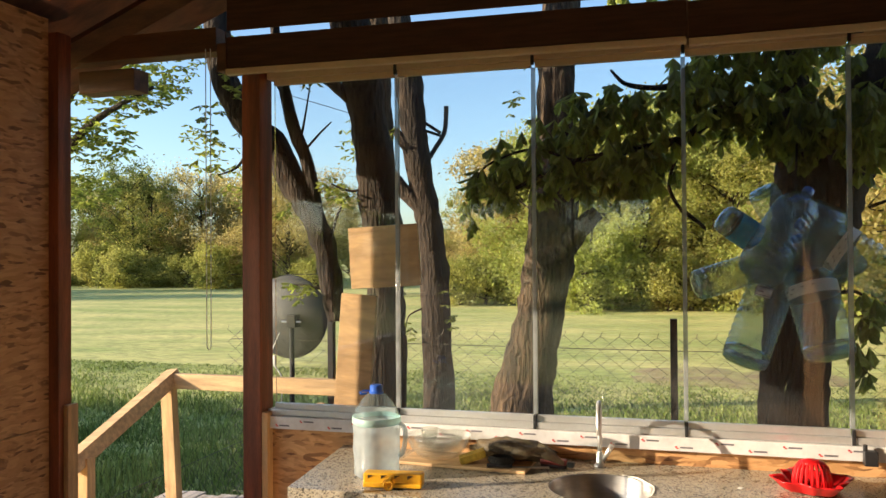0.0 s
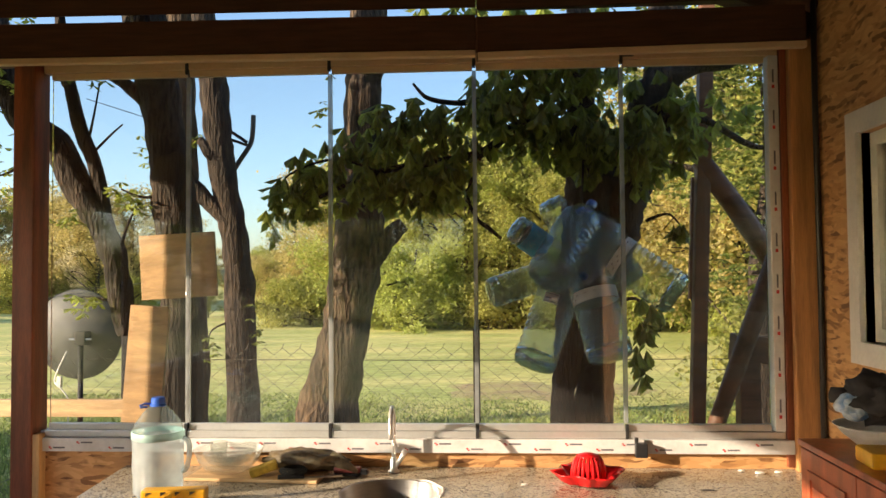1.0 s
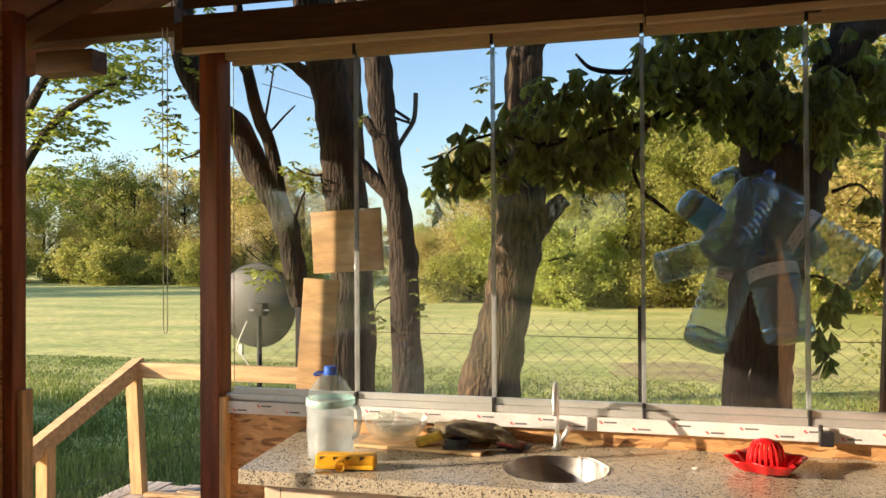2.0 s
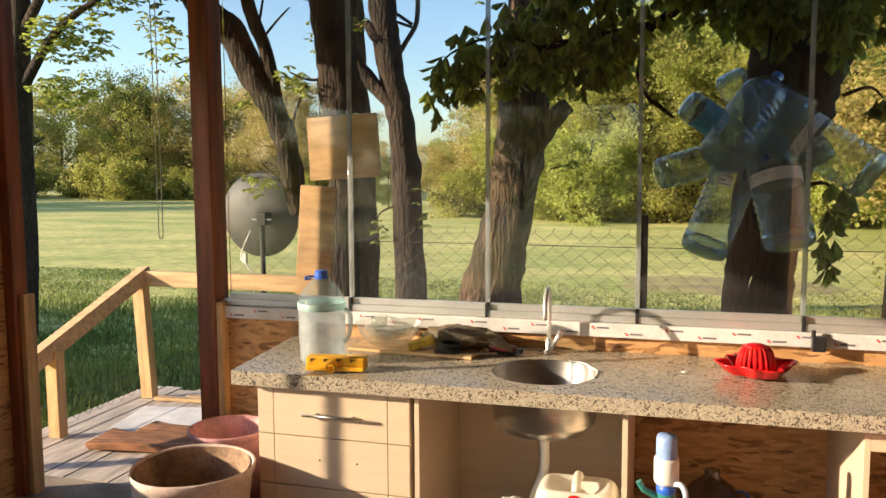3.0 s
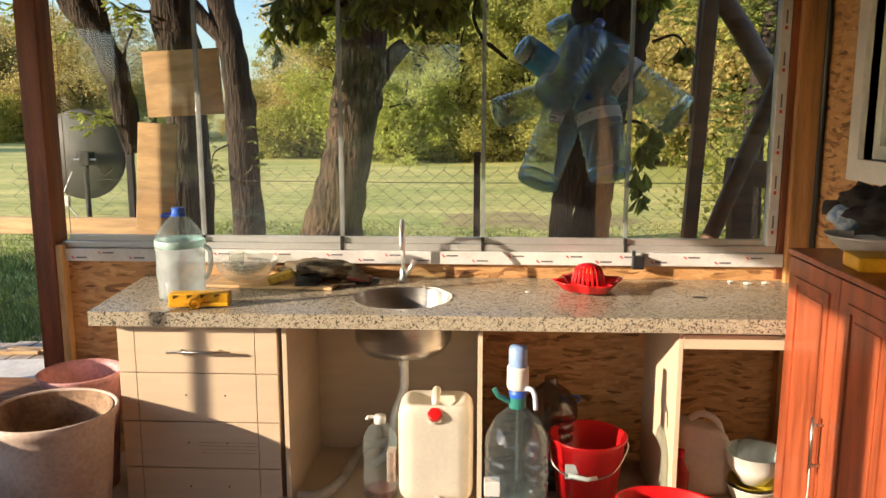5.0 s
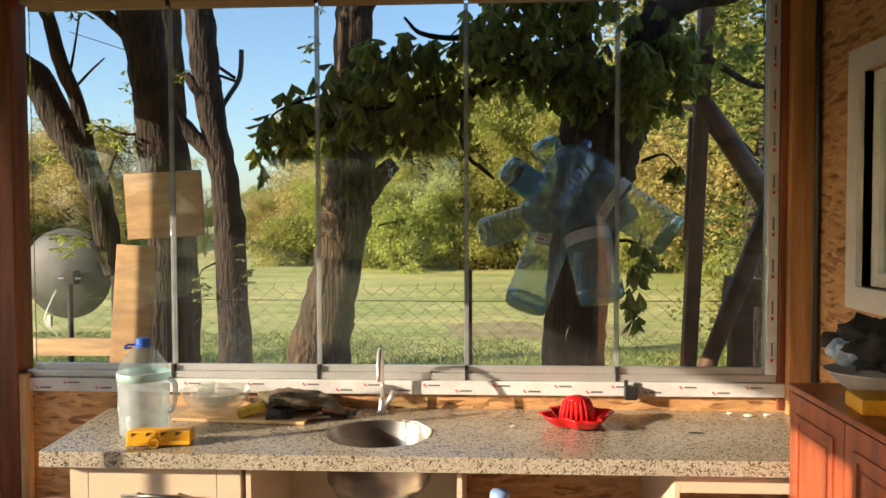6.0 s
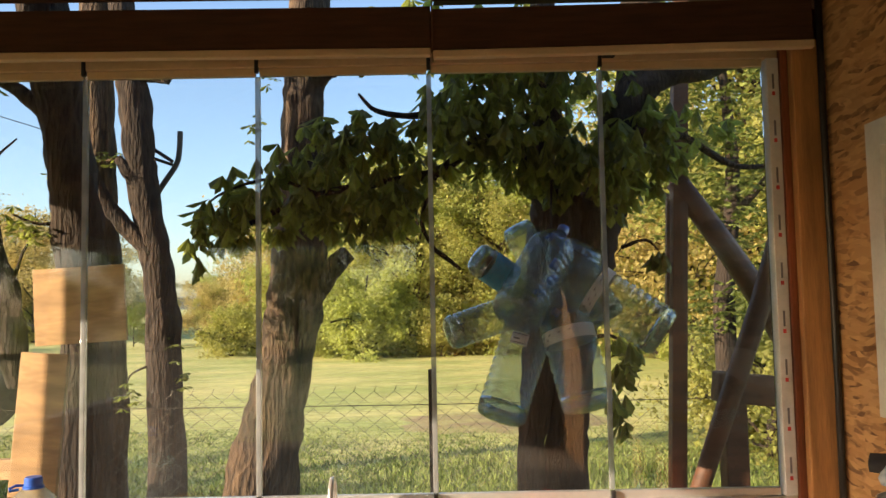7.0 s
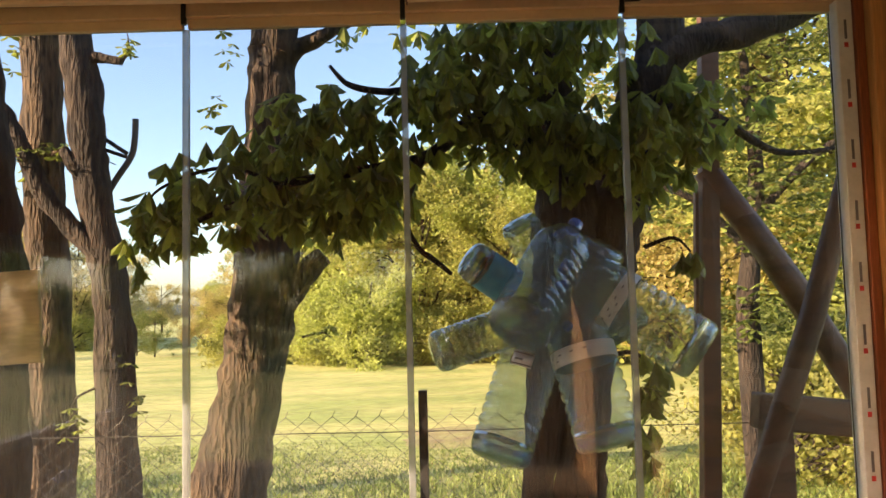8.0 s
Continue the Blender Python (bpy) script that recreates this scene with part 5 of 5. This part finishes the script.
can = thing("white_canister", (1.065, 4.60, 0.048), "white plastic canister with a moulded grip", "canister")
bm = box(-0.105, 0.105, -0.08, 0.08, 0.0, 0.30, 0.035)
for v in bm.verts:
    if v.co.z > 0.2 and v.co.x > 0:
        v.co.z -= v.co.x * 0.5
part("body", bm, MILKY, can, smooth=True)
part("grip", tube([tuple(p) for p in spline([(-0.05, 0, 0.30), (0.0, 0, 0.325), (0.06, 0, 0.295), (0.09, 0, 0.22)], 5)], 0.014, 10), MILKY, can, smooth=True)
rb = thing("red_bottle", (0.955, 4.47, 0.048), "small bottle of red liquid", "bottle")
part("body", lathe([(0.001, 0), (0.035, 0.0), (0.036, 0.13), (0.015, 0.18), (0.012, 0.20)], 18), mat("red_liquid", (0.55, 0.05, 0.03), 0.25, trans=0.3), rb, smooth=True)
part("cap", lathe([(0.014, 0.195), (0.015, 0.225), (0.0, 0.226)], 14), RED_PLASTIC, rb)
bs = thing("basket", (1.25, 4.50, 0.048), "white slotted plastic basket", "basket")
part("shell", lathe([(0.0, 0.003), (0.07, 0.0), (0.10, 0.075), (0.106, 0.08), (0.098, 0.078), (0.066, 0.008), (0, 0.008)], 30), WHITE, bs, smooth=True)
for k in range(24):
    a = 2 * math.pi * k / 24
    part("slot", box(-0.004, 0.004, -0.001, 0.001, 0.018, 0.058), KHAKI, bs, m=pose(0, 0, 0, 0, 0, math.degrees(a)) @ pose(0, -0.089, 0, -21.5) )
yb = thing("yellow_bowl", (1.25, 4.50, 0.110), "yellow plastic bowl stacked in the basket", "bowl")
part("shell", lathe([(0.0, 0.002), (0.05, 0.0), (0.095, 0.03), (0.098, 0.032), (0.05, 0.006), (0.0, 0.006)], 30), mat("yellow_bowl_plastic", (0.62, 0.50, 0.05), 0.4), yb, smooth=True)
wb = thing("white_bowl", (1.25, 4.50, 0.135), "large pale plastic bowl on the stack", "bowl")
part("shell", lathe([(0.0, 0.002), (0.05, 0.0), (0.10, 0.07), (0.112, 0.125), (0.116, 0.127), (0.108, 0.123), (0.095, 0.07), (0.048, 0.006), (0, 0.006)], 30), WHITE, wb, smooth=True)
part("wrap", lump(0.09, 0.09, 0.10, 0.35, 7.0, 3), CLEAR, wb, "crumpled clear bag", True, pose(0, 0, 0.07))

# ---- by the doorway ----
bn = thing("mortar_bin", (-1.38, 4.17, 0.0), "pale plastic bin stained with dried mortar", "bin")
part("shell", lathe([(0.001, 0.01), (0.165, 0.008), (0.17, 0.0), (0.205, 0.38), (0.217, 0.475), (0.223, 0.48), (0.226, 0.508), (0.221, 0.515), (0.215, 0.508), (0.2, 0.38), (0.185, 0.22)], 48, wave=lambda a, j: 1 + 0.012 * math.sin(3 * a + j)), BIN, bn, smooth=True)
part("mortar_lining", lathe([(0.2135, 0.508), (0.2075, 0.47), (0.203, 0.43), (0.196, 0.38), (0.186, 0.34), (0.10, 0.32), (0.001, 0.32)], 48, wave=lambda a, j: 1 - 0.03 * abs(math.sin(2.5 * a + j))), BIN_IN, bn, "crusted brown mortar inside", True)
bm = bmesh.new()
rd = random.Random(31)
centre = bm.verts.new((0.0, 0.0, 0.375))
rings = []
for j in range(1, 8):
    rings.append([bm.verts.new((0.192 * j / 7 * math.cos(a), 0.192 * j / 7 * math.sin(a), 0.375 - 0.02 * (j / 7) ** 2 + 0.05 * noise.noise(Vector((j * 0.9 * math.cos(a), j * 0.9 * math.sin(a), 3))) + rd.uniform(-0.008, 0.008))) for a in np.linspace(0, 6.283, 28, endpoint=False)])
for k in range(28):
    bm.faces.new((centre, rings[0][k], rings[0][(k + 1) % 28]))
    for p, q in zip(rings, rings[1:]):
        bm.faces.new((p[k], q[k], q[(k + 1) % 28], p[(k + 1) % 28]))
part("rubble", bm, BIN_IN, bn, "dry brown rubble heaped in the bin")
pk = thing("pink_tub", (-1.50, 4.62, 0.0), "dusty pink plastic tub", "tub")
pk.matrix_world = pk.matrix_world @ Matrix.Diagonal((0.84, 0.84, 0.93, 1))
part("shell", lathe([(0.001, 0.01), (0.14, 0.008), (0.145, 0.0), (0.185, 0.50), (0.198, 0.52), (0.205, 0.54), (0.195, 0.545), (0.182, 0.52), (0.14, 0.02), (0.001, 0.02)], 44), PINK, pk, smooth=True)

# ---- on the tall cabinet ----
wbowl = thing("enamel_bowl", (1.43, 4.14, 1.106), "pale enamel bowl on the cabinet", "bowl")
part("shell", lathe([(0.0, 0.003), (0.05, 0.0), (0.105, 0.045), (0.125, 0.07), (0.13, 0.071), (0.10, 0.05), (0.048, 0.008), (0, 0.008)], 32), WHITE, wbowl, smooth=True)
cl = thing("cloth_heap", (1.455, 4.12, 1.178), "heap of dark cloth piled in the bowl", "cloth")
part("garment", lump(0.11, 0.12, 0.15, 0.5, 5.0), CLOTH, cl, smooth=True)
part("sleeve", tube([(-0.05, 0.06, 0.06), (-0.085, 0.12, 0.075), (-0.11, 0.15, 0.075)], [0.04, 0.026, 0.022], 10, rough=0.4), CLOTH, cl, smooth=True)
part("packet", lump(0.055, 0.05, 0.09, 0.35, 8.0, 3), mat("blue_white_packet", (0.10, 0.24, 0.50), 0.4, 0, 22, 0.6, rgb2=(0.62, 0.66, 0.70)), cl, "blue and white packet", True, pose(-0.085, 0.02, 0.01))
fo = thing("foam_block", (1.41, 3.90, 1.106), "yellow foam block on the cabinet", "foam", rz=-6)
part("block", box(-0.13, 0.13, -0.07, 0.07, 0.0, 0.045, 0.01), YELLOW, fo)
dr = thing("blue_drum", (1.40, 3.25, 0.0), "blue plastic drum standing by the cabinet", "drum")
part("shell", lathe([(0.001, 0.0), (0.13, 0.0), (0.14, 0.02), (0.14, 0.25), (0.145, 0.27), (0.14, 0.29), (0.14, 0.60), (0.10, 0.66), (0.001, 0.67)], 32), BLUE, dr, smooth=True)
cs = thing("knotted_string", (1.212, 3.915, 0.25), "loose pale string knotted on the cabinet handle", "string")
part("strand", tube([tuple(p) for p in spline([(0.0, 0.0, 0.23), (-0.004, -0.012, 0.15), (0.0, 0.006, 0.05), (0.002, -0.004, 0.0)], 5)], 0.002, 6), WHITE, cs)

# ---- porch ----
for i in range(14):
    x = -3.46 + i * 0.142
    pl = tagged(part("deck_board", box(x, x + 0.137, 5.03, 6.72 + 0.03 * math.sin(i * 2.1), -0.045, -0.002 - 0.003 * (i % 3), 0.003), DECK), "weathered wooden porch deck board", "deck board", "porch deck boards", "structure")
tagged(part("deck_frame", box(-3.44, -1.50, 5.03, 6.70, -0.50, -0.05, 0.004), DARK_WOOD), "dark timber frame under the porch deck", "deck frame", "", "structure")
ws = thing("white_sheet_board", (-2.65, 5.95, 0.0), "white building sheet lying on the porch", "sheet", rz=10)
part("sheet", box(-0.42, 0.52, -0.35, 0.35, 0.0, 0.008, 0.002), SHEET, ws)
for (x, y, rz, ln, w, z) in ((-2.55, 5.55, 6, 0.36, 0.12, 0.008), (-2.42, 5.72, -3, 0.34, 0.07, 0.008)):
    sl = thing("slab_offcut", (x, y, z), "rough bark-edged timber slab on the porch", "timber slab", "slabs on the porch", rz=rz)
    bm = box(-ln, ln, -w, w, 0.0, 0.05, 0.01)
    bmesh.ops.subdivide_edges(bm, edges=bm.edges[:], cuts=4, use_grid_fill=True)
    for v in bm.verts:
        v.co += Vector((0.02, 0.02, 0.01)) * noise.noise(v.co * 9)
        v.co.z = max(0, v.co.z)
    part("slab", bm, SLAB_BARK, sl, smooth=True)
for (x, y, rz) in ((-2.95, 6.42, 4), (-2.75, 6.47, -9)):
    so = thing("lath_offcut", (x, y, 0.0), "short pale lath offcut", "lath", "laths on the porch", rz=rz)
    part("lath", box(-0.22, 0.22, -0.03, 0.03, 0.0, 0.022, 0.003), PINE, so)
wd = thing("leaning_board", (-2.02, 5.30, 0.0), "pale tapered board leaning by the post", "board")
bm = bmesh.new()
vs = [bm.verts.new(p) for p in ((-0.10, 0, 0.0), (0.09, 0, 0.0), (0.06, 0.06, 0.47), (0.02, 0.06, 0.47))]
bmesh.ops.solidify(bm, geom=[bm.faces.new(vs)], thickness=0.022)
part("board", bm, PINE_UP, wd)

rail = thing("porch_railing", (-3.25, 6.45, 0.0), "raw pine porch railing with a sloping handrail", "railing")
part("corner_post", box(-0.045, 0.045, -0.035, 0.035, -0.002, 0.83, 0.004), PINE_UP, rail, m=pose(0, 0, 0, 0, -3, 0))
part("handrail", box(-0.09, 1.40, -0.028, 0.028, 0.80, 0.905, 0.005), PINE, rail)
d = Vector((0.01, -1.62, -0.60))
part("sloping_handrail", tube([(-0.03, 0.05, 0.885), tuple(Vector((-0.03, 0.05, 0.885)) + d)], 0.067, 4), PINE, rail)
part("lower_post", box(-0.04, 0.04, -0.92, -0.85, -0.002, 0.53, 0.004), PINE_UP, rail)
part("low_post", box(-0.04, 0.04, -1.5, -1.43, -0.5, 0.30, 0.004), PINE_UP, rail)
bm = bmesh.new()
for k in range(34):
    for s in (-1, 1):
        y0 = -1.5 + k * 0.11
        tube([(-0.14, y0, -0.5), (-0.14, y0 + s * 0.65, 0.15)], 0.0018, 3, bm, cap=False)
tube([(-0.14, -1.6, 0.16), (-0.14, 2.4, 0.16)], 0.0025, 4, bm)
part("wire_netting", bm, WIRE, rail)

# ---- garden ----
bd = thing("plywood_board", (-1.340, 5.54, 1.715), "square plywood board nailed to the tree", "board")
part("sheet", box(-0.195, 0.195, -0.010, 0.010, -0.163, 0.163, 0.003), PLY, bd, m=pose(0, 0, 0, 0, -3, 0))
part("batten", box(-0.03, 0.03, 0.011, 0.105, -0.15, 0.15, 0.003), PINE_UP, bd)
ln = thing("leaning_plank", (-1.62, 5.48, G0), "pale wide plank leaning on the tree", "plank")
part("plank", box(-0.10, 0.10, -0.012, 0.012, 0.0, 2.02, 0.004), PLY, ln, m=pose(0, 0, 0, -1.0, 4.2, 0))
part("cleat", box(-0.075, -0.03, -0.035, -0.012, 0.90, 1.44, 0.004), PINE_UP, ln)

dsh = thing("satellite_dish", (-2.56, 6.75, 1.28), "grey satellite dish on a pole, seen from behind", "satellite dish", rz=0)
part("reflector", lathe([(0.001, 0.0), (0.12, 0.012), (0.22, 0.042), (0.30, 0.085), (0.306, 0.092), (0.300, 0.094), (0.22, 0.050), (0.12, 0.020), (0.001, 0.008)], 44), DISH, dsh, smooth=True, m=pose(0, 0.02, 0, -88, 0, 0))
part("bracket", box(0.065, 0.135, -0.07, 0.02, -0.06, 0.03, 0.008), IRON, dsh)
part("bracket_bolt", tube([(0.02, -0.05, -0.02), (0.17, -0.05, -0.02)], 0.007, 8), STEEL, dsh)
part("mast", tube([(0.10, -0.05, -1.75), (0.10, -0.05, 0.02)], 0.018, 12), IRON, dsh, smooth=True)
part("cable", tube([tuple(p) for p in spline([(0.0, -0.04, -0.10), (-0.07, -0.06, -0.28), (-0.02, -0.07, -0.34), (0.03, -0.07, -0.42), (0.02, -0.06, -0.6)], 6)], 0.005, 6), WHITE, dsh, smooth=True)
part("cable_end", box(-0.05, -0.02, -0.075, -0.05, -0.33, -0.26, 0.004), WHITE, dsh)
hkp = thing("bent_pipe", (-1.60, 7.03, 2.31), "bent grey metal pipe fixed to the tree", "pipe")
part("bend", tube([tuple(p) for p in spline([(0.0, 0.0, 0.0), (0.09, 0, 0.15), (0.17, 0, 0.27), (0.19, 0, 0.36), (0.195, 0, 0.48)], 5)], 0.017, 10), DISH, hkp, smooth=True)
part("stay", tube([(-0.04, 0, 0.42), (0.15, 0, 0.29)], 0.012, 8), IRON, hkp)
part("stay", tube([(-0.04, 0, 0.34), (0.15, 0, 0.27)], 0.010, 8), IRON, hkp)

fence = thing("wire_fence", (0.0, 6.80, G0), "rusty chain-link meadow fence on iron posts", "fence")
for x in (-2.2, 0.14, 2.5, 4.8):
    part("fence_post", box(x - 0.022, x + 0.022, -0.025, 0.025, -0.1, 1.81, 0.004), IRON, fence)
W_, H_, PITCH = 8.0, 1.69, 0.118
bm = bmesh.new()
nz = 36
for k in range(int(W_ / (PITCH / 2))):
    x = -3.0 + k * PITCH / 2
    pts = []
    for j in range(nz + 1):
        sx = (PITCH / 4) * (1 if (j + k) % 2 else -1)
        pts.append((x + sx, 0.004 * (1 if j % 2 else -1), H_ * j / nz))
    pts.append((pts[-1][0] + 0.012, 0, H_ + 0.03))
    tube(pts, 0.0020, 3, bm, cap=False)
for z in (0.5, 1.1, 1.62):
    tube([(-3.0, 0.01, z), (0.0, 0.01, z - 0.015), (W_ - 3.0, 0.01, z)], 0.0025, 4, bm)
part("chain_link", bm, WIRE, fence)

fr = thing("timber_frame", (1.44, 6.6, G0), "dark weathered timber frame with braces", "timber frame")
part("upright", box(-0.042, 0.042, -0.042, 0.042, -0.1, 3.9, 0.006), DARK_WOOD, fr, m=pose(0, 0, 0, 0, 2.4, 0))
part("brace", tube([(0.10, 0.0, 2.86), (0.30, 0, 2.58), (0.49, 0, 2.29), (0.78, 0, 1.78), (1.0, 0, 1.42)], [0.062, 0.064, 0.066, 0.068, 0.068], 8, rough=0.15), DARK_WOOD, fr, smooth=True)
part("brace_pole", tube([(0.58, -0.62, 3.05), (0.44, -0.65, 2.62), (0.29, -0.65, 2.15), (0.16, -0.65, 1.80), (0.02, -0.65, 1.43), (-0.16, -0.65, 0.95)], [0.040, 0.046, 0.048, 0.050, 0.048, 0.046], 8, rough=0.15), DARK_WOOD, fr, smooth=True)
part("crossbar", box(0.0, 0.95, -0.06, 0.06, -0.08, 0.08, 0.01), DARK_WOOD, fr, m=pose(0.225, -0.15, 1.72, 0, 6, 0))
part("short_post", box(0.255, 0.375, -0.21, -0.09, -0.1, 1.64, 0.008), DARK_WOOD, fr)
part("side_lath", box(-0.070, -0.053, -0.02, 0.02, 2.0, 2.75, 0.002), DARK_WOOD, fr, m=pose(0, 0, 0, 0, 2.4, 0))

bundle = thing("bottle_bundle", (0.70, 5.55, 1.62), "bundle of empty bluish water bottles hung up together", "bottles")
def curved_patch(r, z0, z1, mid, half):
    """A thin label bent round a bottle's side, over the angles mid - half to mid + half."""
    bm = bmesh.new()
    rows = []
    for i in range(9):
        a = mid + half * (i / 4 - 1)
        rows.append([bm.verts.new((q * math.cos(a), q * math.sin(a), z)) for q, z in ((r, z0), (r, z1), (r + 0.0012, z1), (r + 0.0012, z0))])
    for p, q in zip(rows, rows[1:]):
        for k in range(4):
            bm.faces.new((p[k], p[(k + 1) % 4], q[(k + 1) % 4], q[k]))
    bm.faces.new(rows[0][::-1])
    bm.faces.new(rows[-1])
    bmesh.ops.recalc_face_normals(bm, faces=bm.faces)
    return bm


def hung(a, b_, y0, y1, r, material, label_at=None, blue=False, patch=False):
    A, B = Vector((a[0] - 0.70, y0, a[1] - 1.62)), Vector((b_[0] - 0.70, y1, b_[1] - 1.62))
    h = (B - A).length
    m = Matrix.Translation(A) @ (B - A).to_track_quat("Z", "Y").to_matrix().to_4x4()
    o = water_bottle(bundle, r, h, material, 9)
    o.matrix_local = m
    part("cap", lathe([(r * 0.21, h * 0.96), (r * 0.24, h * 0.96), (r * 0.24, h * 1.03), (0.0, h * 1.035)], 16), BLUE, o)
    part("base", lathe([(0.001, 0.014), (r * 0.45, 0.006), (r * 0.80, 0.003), (r * 0.915, 0.011), (r * 0.97, 0.024), (r * 0.985, h * 0.09)], 28, wave=lambda a, j: 1 - (0.22 if j in (1, 2) else 0.05) * abs(math.cos(7 * a)) * (1 if j < 4 else 0)), BOTTLE_BASE, o, "ribbed base tinted blue for its bright highlight", True)
    if patch:
        d = m.to_3x3().inverted() @ Vector((-0.35, -1, 0))
        an = math.atan2(d.y, d.x)
        z0, z1 = label_at
        part("label", curved_patch(r * 1.012, h * z0, h * z1, an, 0.34), FILM, o, "small white paper label", True)
        for zz, th in ((0.12, 0.004), (0.88, 0.004), (0.45, 0.007)):
            zc = h * (z0 + (z1 - z0) * zz)
            part("print", curved_patch(r * 1.012 + 0.0012, zc - th / 2, zc + th / 2, an - (0.12 if th > 0.005 else 0), 0.14 if th > 0.005 else 0.33), INK, o)
    elif label_at:
        z0, z1 = label_at
        part("label", lathe([(r * 1.012, h * z0), (r * 1.014, h * z0 + 0.002), (r * 1.014, h * z1 - 0.002), (r * 1.012, h * z1)], 28), mat("bottle_label_blue", (0.03, 0.26, 0.46), 0.4, 0, 30, 0.5, rgb2=(0.10, 0.42, 0.60)) if blue else FILM, o, "blue paper label" if blue else "white paper label", True)
        if not blue:
            bm2 = bmesh.new()
            for q in range(2):
                for s in range(9):
                    an = -1.9 + s * 0.42 + q
                    zz = h * (z0 + (z1 - z0) * (0.35 + 0.3 * q))
                    join(bm2, box(-0.006, 0.006, -0.0008, 0.0008, -0.0022, 0.0022), pose(0, 0, 0, 0, 0, math.degrees(an)) @ pose(0, -r * 1.022, zz))
            part("print", bm2, INK, o)
    return o
hung((0.355, 1.885), (0.70, 1.645), -0.10, 0.02, 0.070, CLEAR_GREEN, (0.14, 0.42), True)
hung((0.535, 2.02), (0.68, 1.74), 0.0, 0.06, 0.070, CLEAR)
hung((0.50, 1.635), (0.745, 2.0), -0.24, 0.06, 0.108, CLEAR_BLUE)
hung((0.235, 1.565), (0.60, 1.68), -0.06, 0.06, 0.074, CLEAR_GREEN)
hung((0.435, 1.215), (0.63, 1.72), -0.14, 0.02, 0.104, CLEAR_BLUE, (0.53, 0.62), False, True)
hung((0.80, 1.250), (0.690, 1.78), -0.16, 0.0, 0.110, CLEAR_BLUE, (0.50, 0.60))
hung((1.13, 1.545), (0.70, 1.85), -0.12, 0.0, 0.108, CLEAR_GREEN, (0.56, 0.65))
hung((0.93, 1.60), (0.70, 1.98), 0.10, 0.12, 0.10, CLEAR_BLUE)
hung((0.84, 1.93), (0.66, 1.60), 0.02, 0.12, 0.09, CLEAR_BLUE)
part("rope", tube([tuple(p) for p in spline([(0.0, 0.10, 0.10), (0.02, 0.25, 0.4), (0.06, 0.45, 0.75)], 5)], 0.006, 6), CLOTH, bundle)

wires = thing("garden_wire", (-2.2, 7.5, 2.6), "thin slack wire strung between the trees", "wire")
part("strand", tube([tuple(p) for p in spline([(-0.6, -0.1, 0.42), (-0.1, 0.0, 0.26), (0.25, 0.0, 0.14), (0.45, 0.1, 0.05)], 5)], 0.003, 5), IRON, wires)
part("strand", tube([tuple(p) for p in spline([(-0.75, -0.6, -1.15), (-0.4, -0.7, -1.02), (-0.05, -0.8, -1.0), (0.5, -1.2, -0.95)], 5)], 0.003, 5), IRON, wires)

# ---- grass ----
rng = np.random.default_rng(5)
N = 120000
gy = 5.3 + 11 * rng.random(N) ** 1.2
gx = -0.4 + (rng.random(N) - 0.5) * (6 + gy * 1.25)
keep = ~((gx > -3.6) & (gx < 1.7) & (gy < 6.8))
gx, gy = gx[keep], gy[keep]
N = len(gx)
gz = np.array([G0 + 0.10 * noise.noise(Vector((x * 0.13, y * 0.13, 0))) + 0.3 * noise.noise(Vector((x * 0.03, y * 0.03, 4))) * min(1, max(0, y - 8) / 20) for x, y in zip(gx, gy)])
clump = np.array([noise.noise(Vector((x * 0.7, y * 0.7, 9))) for x, y in zip(gx, gy)])
gh = (0.045 + 0.11 * rng.random(N)) * (1 + 0.9 * clump) * np.clip(1.2 - (gy - 9) * 0.15, 0.3, 1.2)
ga, lean = rng.random(N) * 6.283, (rng.random((N, 2)) - 0.5) * 0.14
wid = 0.006 + gy * 0.0007
V = np.empty((N, 3, 3))
V[:, 0] = np.stack([gx - np.cos(ga) * wid, gy - np.sin(ga) * wid, gz - 0.02], 1)
V[:, 1] = np.stack([gx + np.cos(ga) * wid, gy + np.sin(ga) * wid, gz - 0.02], 1)
V[:, 2] = np.stack([gx + lean[:, 0], gy + lean[:, 1], gz + gh], 1)
me = bpy.data.meshes.new("grass")
me.from_pydata(V.reshape(-1, 3).tolist(), [], np.arange(3 * N).reshape(-1, 3).tolist())
me.materials.append(GRASS)
tagged(new("grass", me), "uneven green meadow grass by the fence", "grass", "", "stuff")
